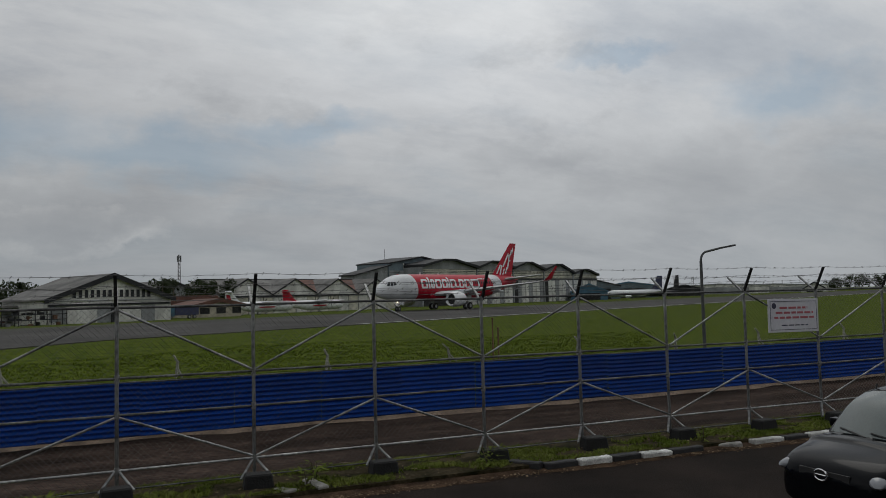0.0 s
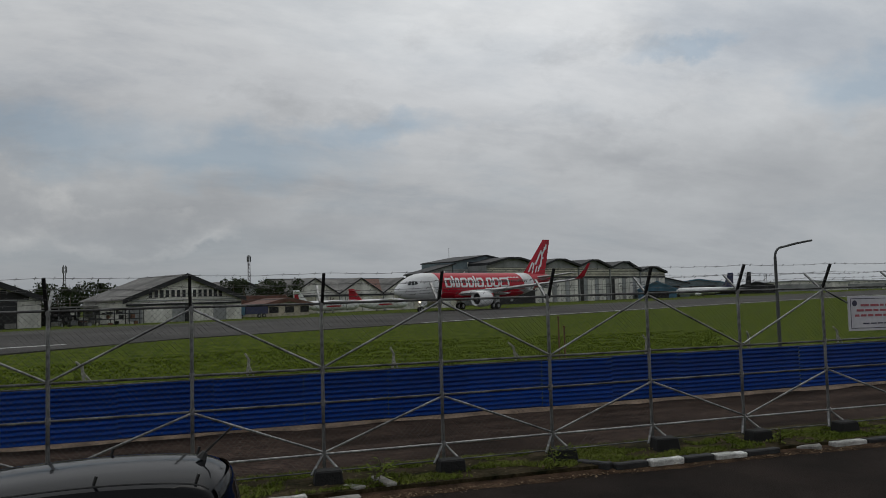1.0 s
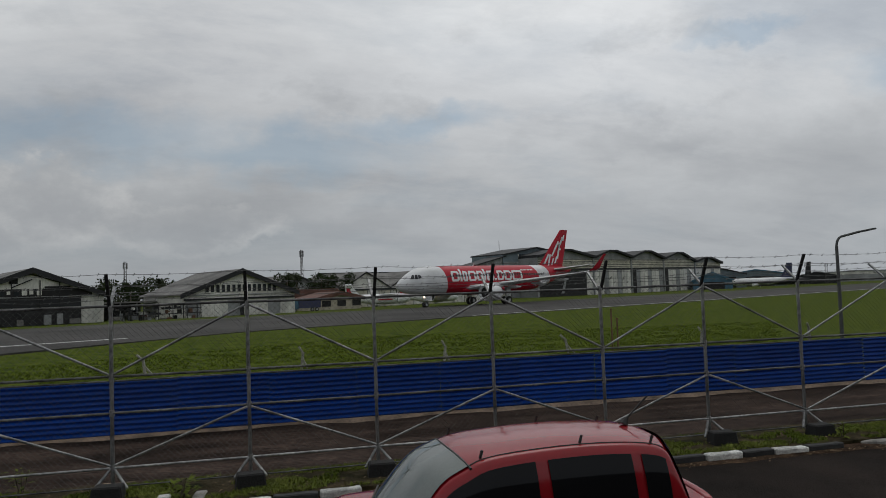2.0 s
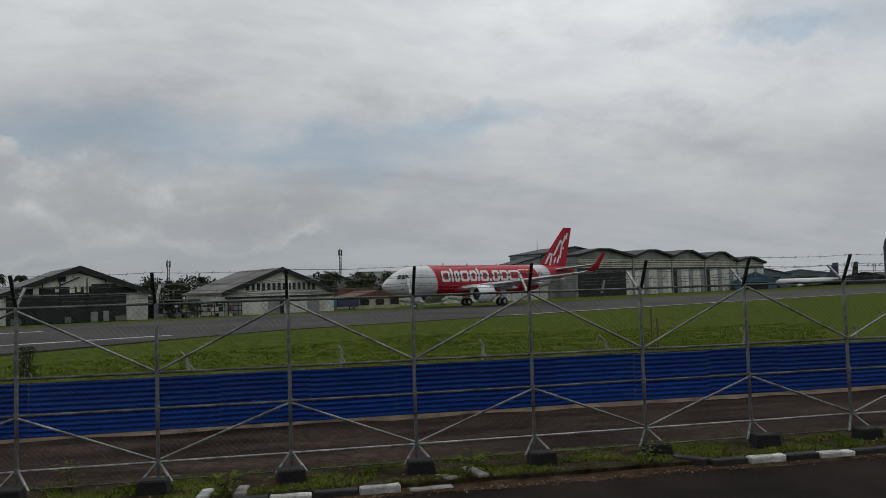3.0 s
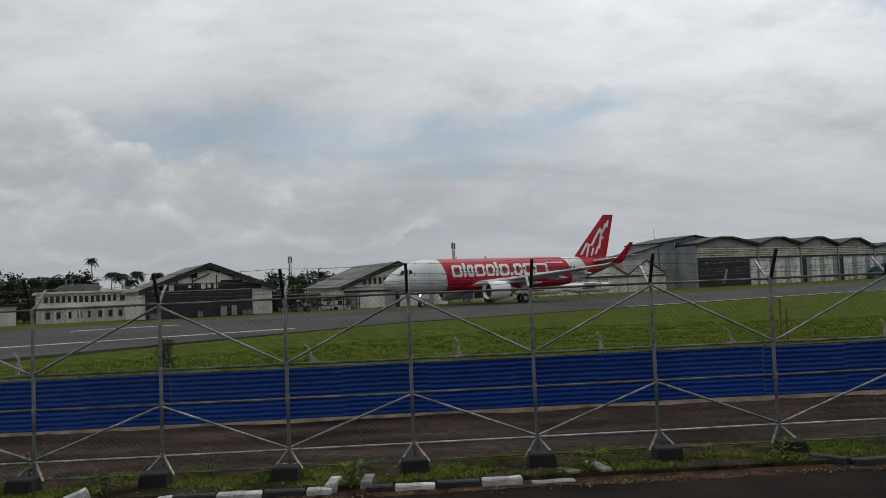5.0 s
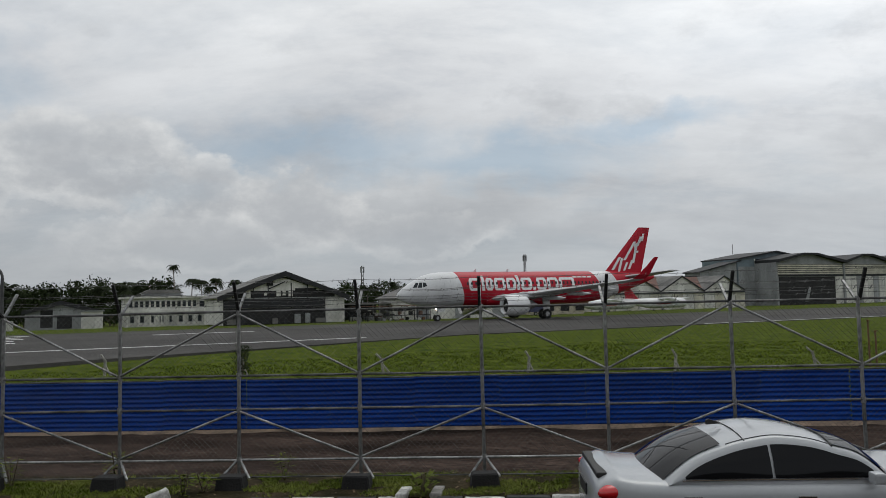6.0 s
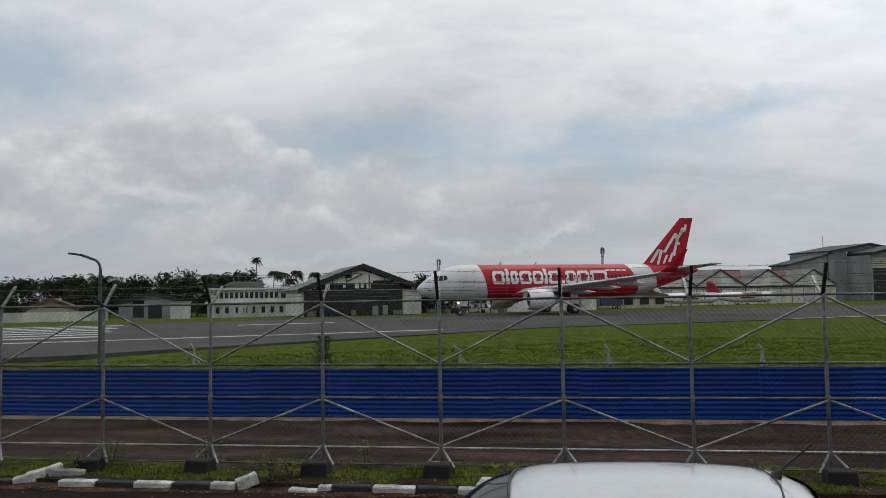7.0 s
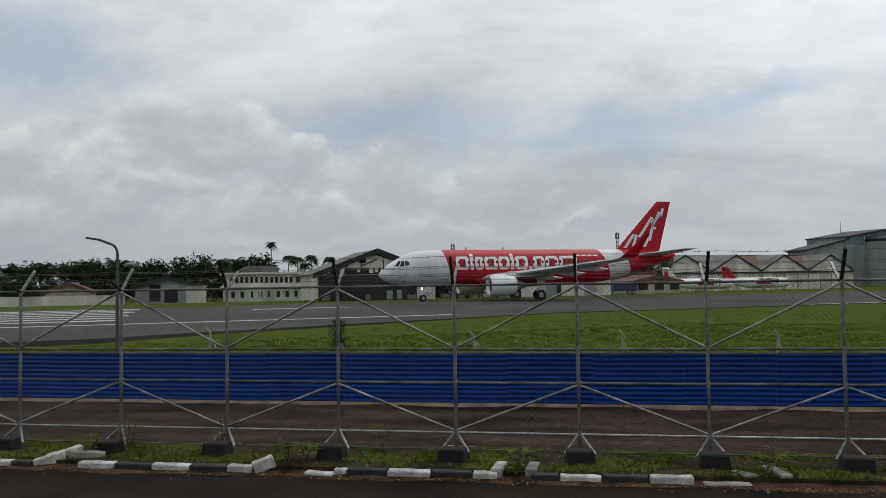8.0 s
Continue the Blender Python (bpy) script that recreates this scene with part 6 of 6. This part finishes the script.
# ---- cars ----
def car(name, label, paint, L, W, H, front, rear, base, hood_z, belt, roof0, roof1, wb=0.93, wr=0.74, boot_z=None, screen="screen", arch=0.07, details=()):
    """Nose towards local -x, centred on its wheels. front/rear: where the glass starts and ends at the belt; roof0/roof1: at the roof."""
    c = thing(name, label=label, category="car")
    h = W / 2
    boot_z = boot_z or belt
    st = []
    for x, w, zb, zt in ((0, 0.62, 0.32, 0.62), (0.06, 0.8, 0.24, hood_z - 0.16), (0.25, 0.93, 0.2, hood_z - 0.06), (0.6, 0.985, 0.18, hood_z), (front * 0.75, 1.0, 0.18, lerp(hood_z, belt, 0.45)), (front, 1.0, 0.18, belt), (lerp(front, rear, 0.5), 1.0, 0.18, belt), (rear, 1.0, 0.18, belt), (lerp(rear, L, 0.5), 0.985, 0.2, boot_z), (L - 0.22, 0.95, 0.22, boot_z - 0.01), (L - 0.05, 0.88, 0.28, boot_z - 0.06), (L, 0.76, 0.36, boot_z - 0.2)):
        hw = h * w
        half = [(hw * 0.9, zb), (hw * 0.985, zb + 0.12), (hw, lerp(zb, zt, 0.45)), (hw * 0.985, lerp(zb, zt, 0.75)), (hw * 0.955, zt - 0.07), (hw * 0.88, zt - 0.015), (hw * 0.5, zt + 0.02)]
        ringp = [(x - L / 2, y, z) for y, z in half] + [(x - L / 2, 0, zt + 0.03)] + [(x - L / 2, -y, z) for y, z in half[::-1]]
        st.append(ringp)
    bm = bmesh.new()
    loft(bm, st)
    body = part("body", bm, M[paint], c, smooth=True)
    sub = body.modifiers.new("soft", "SUBSURF")
    sub.levels = sub.render_levels = 2

    # the line over the windscreen, roof and rear window, seen from the side
    top = [(front, belt - 0.03), (lerp(front, roof0, 0.5), lerp(belt, H, 0.55)), (roof0 - 0.06, H - arch - 0.045), (roof0 + 0.22, H - 0.5 * arch), (lerp(roof0, roof1, 0.5), H), (roof1 - 0.3, H - 0.35 * arch), (roof1, H - arch - 0.02), (lerp(roof1, rear, 0.5), lerp(H - arch, belt, 0.42)), (rear, belt - 0.03)]
    line = []
    for i in range(len(top) - 1):
        a, b, c_, d = (Vector(top[max(0, min(len(top) - 1, k))]) for k in (i - 1, i, i + 1, i + 2))
        for k in range(6):
            u = k / 6
            line.append(0.5 * (2 * b + (c_ - a) * u + (2 * a - 5 * b + 4 * c_ - d) * u * u + (3 * b - a - 3 * c_ + d) * u ** 3))
    line.append(Vector(top[-1]))
    mid, half = lerp(front, rear, 0.5), (rear - front) / 2

    def over(f, w, off=0.0):
        """A point of the upper skin: f along the line, w from -1 to 1 across."""
        i = min(len(line) - 2, max(0, int(f)))
        p = line[i].lerp(line[i + 1], f - i)
        k = min(1.0, max(0.0, (p.y - belt) / (H - belt)))
        g = (mid - p.x) / half
        x = p.x + 0.2 * g * abs(g) * w * w
        return Vector((x - L / 2 - off * g * 1.2, w * h * lerp(wb, wr, k ** 1.2), p.y - lerp(0.02, 0.075, k) * abs(w) ** 2.6 + off * (0.4 + k)))

    def along(x):
        """Where the line comes to x."""
        for i in range(len(line) - 1):
            if line[i].x <= x <= line[i + 1].x:
                return i + (x - line[i].x) / max(1e-6, line[i + 1].x - line[i].x)
        return 0.0

    def flank(f, z, sg, off=0.0):
        """A point of the cabin's side under the roof edge, at the height z."""
        e = over(f, 1.0)
        v = min(1.0, max(0.0, (e.z - z) / max(0.02, e.z - belt + 0.04)))
        return Vector((e.x, sg * (lerp(e.y, h * wb, v) + 0.025 * math.sin(math.pi * v) + off), z))

    rings = []
    for f in range(len(line)):
        e = over(f, 1.0)
        zs = [lerp(e.z, belt - 0.04, v) for v in (1.0, 0.7, 0.4, 0.15)]
        rings.append([flank(f, z, -1) for z in zs] + [over(f, w) for w in (-1, -0.93, -0.8, -0.5, 0, 0.5, 0.8, 0.93, 1)] + [flank(f, z, 1) for z in zs[::-1]])
    bm = bmesh.new()
    loft(bm, rings, closed=False)
    part("cabin", bm, M[paint], c, smooth=True)

    def grid(fn, u0, u1, t0, t1, nu=6, nt=4):
        b = bmesh.new()
        vs = [[b.verts.new(fn(lerp(u0, u1, i / nu), lerp(t0, t1, j / nt))) for i in range(nu + 1)] for j in range(nt + 1)]
        for j in range(nt):
            for i in range(nu):
                b.faces.new((vs[j][i], vs[j][i + 1], vs[j + 1][i + 1], vs[j + 1][i]))
        return b

    f0, f1 = along(roof0), along(roof1)
    end = len(line) - 1
    part("windscreen", grid(lambda w, f: over(f, w, 0.012), -0.93, 0.93, 0.5, f0 - 0.6, 10, 10), M[screen], c, smooth=True)
    part("rear_window", grid(lambda w, f: over(f, w, 0.012), -0.88, 0.88, f1 + 0.8, end - 1.0, 10, 10), M["car_glass"], c, smooth=True)
    bm = bmesh.new()
    pipe(bm, [over(f0 - 0.4, w / 6, 0.008) for w in range(-6, 7)], 0.009, 5)
    part("roof_seam", bm, M["trim"], c)
    for sg in (-1, 1):
        bm = bmesh.new()
        pipe(bm, [over(lerp(f0, f1, k / 14), sg * 0.9, 0.0) for k in range(15)], 0.007, 5)
        part("roof_channel", bm, M["trim"], c)
    for sg in (-1, 1):
        for s0, s1 in base:
            bm = bmesh.new()
            rows = []
            for k in range(19):
                f = along(lerp(lerp(front, rear, s0), lerp(front, rear, s1), k / 18))
                ze = over(f, 1.0).z
                hi = max(belt + 0.035, ze - 0.055)
                rows.append([bm.verts.new(flank(f, lerp(belt + 0.025, hi, v / 4), sg, 0.012)) for v in range(5)])
            for A, B in zip(rows, rows[1:]):
                for v in range(4):
                    bm.faces.new((A[v], B[v], B[v + 1], A[v + 1]))
            part("side_window", bm, M["car_glass"], c, smooth=True)
        bm = bmesh.new()
        pipe(bm, [flank(along(lerp(front, rear, k / 12)), belt + 0.012, sg, 0.012) for k in range(1, 12)], 0.009, 5)
        part("window_trim", bm, M["chrome" if "chrome" in details else "trim"], c)
        mir = part("mirror", bm_box(-0.06, 0.06, -0.05, 0.1, -0.05, 0.06, bevel=0.025), M[paint], c)
        mir.matrix_basis = pose(front + 0.42 - L / 2, sg * (h + 0.04) - 0.03, belt + 0.04, 0, 0, 0)
        # lights
        bm = bmesh.new()
        bmesh.ops.create_uvsphere(bm, u_segments=14, v_segments=8, radius=1.0, matrix=Matrix.Translation((0.26, sg * h * 0.64, hood_z - 0.19)) @ Matrix.Rotation(radians(-32 * sg), 4, "Z") @ Matrix.Rotation(radians(-14), 4, "Y") @ Matrix.Diagonal((0.28, 0.12, 0.075, 1)))
        for v in bm.verts:
            v.co.x -= L / 2
        part("headlight", bm, M["lamp_clear"], c, smooth=True)
        bm = bmesh.new()
        zt = boot_z - 0.12 if boot_z > 0.9 else boot_z - 0.1
        bmesh.ops.create_uvsphere(bm, u_segments=14, v_segments=8, radius=1.0, matrix=Matrix.Translation((L - 0.24, sg * h * 0.8, zt - 0.05)) @ Matrix.Rotation(radians(34 * sg), 4, "Z") @ Matrix.Diagonal((0.24, 0.11, 0.085, 1)))
        for v in bm.verts:
            v.co.x -= L / 2
        part("tail_light", bm, M["lamp_red"], c, smooth=True)
        for xx in (front * 0.78, L - 0.78):
            w = wheel(0.3, 0.2, c, (xx - L / 2, sg * (h - 0.1), 0.3))
        for s in ((0.3, 0.72) if L > 4 else (0.45,)):
            hd = part("door_handle", bm_box(-0.09, 0.09, -0.015, 0.015, -0.015, 0.015, bevel=0.006), M["chrome" if "chrome" in details else paint], c)
            hd.matrix_basis = pose(lerp(front, rear, s) + 0.3 - L / 2, sg * (h + 0.012), belt - 0.14, 0, 0, 0)
    bm = bmesh.new()
    box(bm, -0.02, 0.12, -h * 0.42, h * 0.42, hood_z - 0.33, hood_z - 0.2)
    for v in bm.verts:
        v.co.x -= L / 2 - 0.035
    part("grille", bm, M["trim"], c)
    bm = bmesh.new()
    pipe(bm, [(0, 0.085 * math.cos(a), 0.06 * math.sin(a)) for a in (k * math.tau / 14 for k in range(15))], 0.011, 6)
    tube(bm, (0, -0.07, 0), (0, 0.07, 0), 0.009, 6)
    em = part("front_emblem", bm, M["chrome"], c)
    em.matrix_basis = pose(-L / 2 - 0.02, 0, hood_z - 0.24, 0, 0, 0)
    part("number_plate", bm_box(L / 2 - 0.01, L / 2 + 0.012, -0.23, 0.23, boot_z - 0.32, boot_z - 0.2), M["trim"], c)
    if "wipers" in details:
        for v0 in (-0.55, 0.1):
            a, b = over(0.6, v0, 0.03), over(1.6, v0 + 0.6, 0.025)
            part("wiper", bm_tube(a, b, 0.012, 5), M["trim"], c)
    if "rods" in details:
        for s in (0.12, 0.5, 0.86):
            for sg in (-1, 1):
                p = over(lerp(f0, f1, s), sg * 0.86)
                part("roof_stub", bm_tube(p, p + Vector((0.02, 0, 0.06)), 0.012, 5), M["trim"], c)
    if "aerial" in details:
        x = roof1 - 0.18 - L / 2
        part("aerial", bm_tube((x, 0, H - 0.01), (x + 0.24, 0, H + 0.2), 0.009, 5), M["trim"], c)
        part("aerial_base", bm_tube((x, 0, H - 0.03), (x + 0.03, 0, H + 0.02), 0.045, 8, 0.02), M["trim"], c)
    if "fin" in details:
        x = roof1 - 0.15 - L / 2
        part("fin_aerial", bm_prism(((x, H - 0.02), (x + 0.15, H - 0.03), (x + 0.155, H + 0.015), (x + 0.12, H + 0.032), (x + 0.05, H + 0.005)), -0.018, 0.018), M["trim"], c)
    if "boot_lip" in details:
        part("spoiler", bm_box(L / 2 - 0.17, L / 2 - 0.06, -h * 0.66, h * 0.66, boot_z - 0.07, boot_z - 0.012, bevel=0.015), M["trim"], c, "black boot lip")
    if "seam" in details:
        x = roof1 - 0.2
        pts = [over(along(x), v, 0.004) for v in (-0.95, -0.7, -0.35, 0, 0.35, 0.7, 0.95)]
        bm = bmesh.new()
        pipe(bm, pts, 0.006, 5)
        part("hatch_seam", bm, M["trim"], c)
    return c


MPV = car("people_carrier", "black people carrier driving along the road", "car_black", 3.6, 1.58, 1.53, 0.78, 3.52, ((0.1, 0.4), (0.43, 0.68), (0.73, 0.9)), 0.9, 0.97, 1.42, 3.36, wb=0.96, wr=0.78, boot_z=1.02, details=("wipers", "rods", "aerial"))
RED_CAR = car("hatchback", "red compact car driving along the road", "car_red", 3.6, 1.58, 1.5, 0.82, 3.46, ((0.1, 0.45), (0.49, 0.78), (0.82, 0.92)), 0.92, 0.96, 1.46, 3.26, wb=0.95, wr=0.76, boot_z=1.0, details=("wipers", "rods", "aerial"))
SEDAN = car("sedan", "white saloon car with dark tinted windows driving along the road", "car_silver", 4.3, 1.8, 1.35, 1.15, 3.78, ((0.1, 0.512), (0.522, 0.9)), 0.9, 0.885, 1.86, 2.94, wb=0.9, wr=0.7, boot_z=0.95, screen="car_glass", arch=0.07, details=("boot_lip", "seam", "fin", "chrome"))
WHITE_CAR = car("hatchback", "white hatchback with a short roof aerial driving along the road", "car_white", 3.8, 1.66, 1.47, 0.95, 3.76, ((0.12, 0.45), (0.49, 0.78), (0.82, 0.92)), 0.94, 0.97, 1.6, 3.58, wb=0.95, wr=0.77, boot_z=0.95, screen="car_glass", arch=0.06, details=("aerial", "seam"))


# ---- all that moves ----
def motions():
    steps = [i * 0.1 for i in range(81)]
    # the jet rolls down the runway, turning a little
    key = AIR_ROWS
    rows = []
    for t in steps:
        i = min(7, int(t))
        p, q = key[i], key[i + 1]
        # smooth cubic through the neighbours
        a, b = key[max(0, i - 1)], key[min(8, i + 2)]
        s = t - i
        v = []
        for k in range(4):
            m0 = (q[k] - a[k]) / (2 if i > 0 else 1)
            m1 = (b[k] - p[k]) / (2 if i < 7 else 1)
            v.append((2 * s ** 3 - 3 * s * s + 1) * p[k] + (s ** 3 - 2 * s * s + s) * m0 + (-2 * s ** 3 + 3 * s * s) * q[k] + (s ** 3 - s * s) * m1)
        rows.append((t, pose(v[0], v[1], v[2], 0, 0, v[3])))
    walk(AIRLINER, rows)
    for ob, at, r in WHEELS:
        turn, prev, wr = 0.0, rows[0][1].translation, []
        for t, m in rows:
            turn += math.degrees((m.translation - prev).length / r)
            prev = m.translation
            wr.append((t, pose(*at, 0, -turn, 0)))
        walk(ob, wr)
    for ob, x0, t0, v, y, rz in ((MPV, 9.0, 0.0, -11.4, 6.5, 0), (RED_CAR, 7.5, 1.5, -10.9, 6.5, 0), (SEDAN, 1.18, 5.8, 10.6, 8.85, 180), (WHITE_CAR, -1.98, 7.2, -9.65, 5.65, 0)):
        # the people carrier slows a little in the first second
        slow = 1.2 if ob == MPV else 0.0
        walk(ob, [(t, pose(x0 + v * (t - t0) + slow * (min(t, 1.0) ** 2 + 2 * max(0.0, t - 1.0)), y, 0, 0, 0, rz)) for t in steps])


# seconds 0 to 8: place of the nose, height of the ground, heading
AIR_ROWS = [(34.60, 113.45, 0.47, 27.09), (26.58, 109.28, 0.47, 27.75), (18.71, 105.10, 0.47, 28.16), (11.07, 100.99, 0.47, 28.31), (3.70, 97.03, 0.47, 28.21), (-3.30, 93.30, 0.47, 27.85), (-9.88, 89.87, 0.47, 27.24), (-15.95, 86.80, 0.47, 26.37), (-21.43, 84.14, 0.47, 25.25)]
motions()
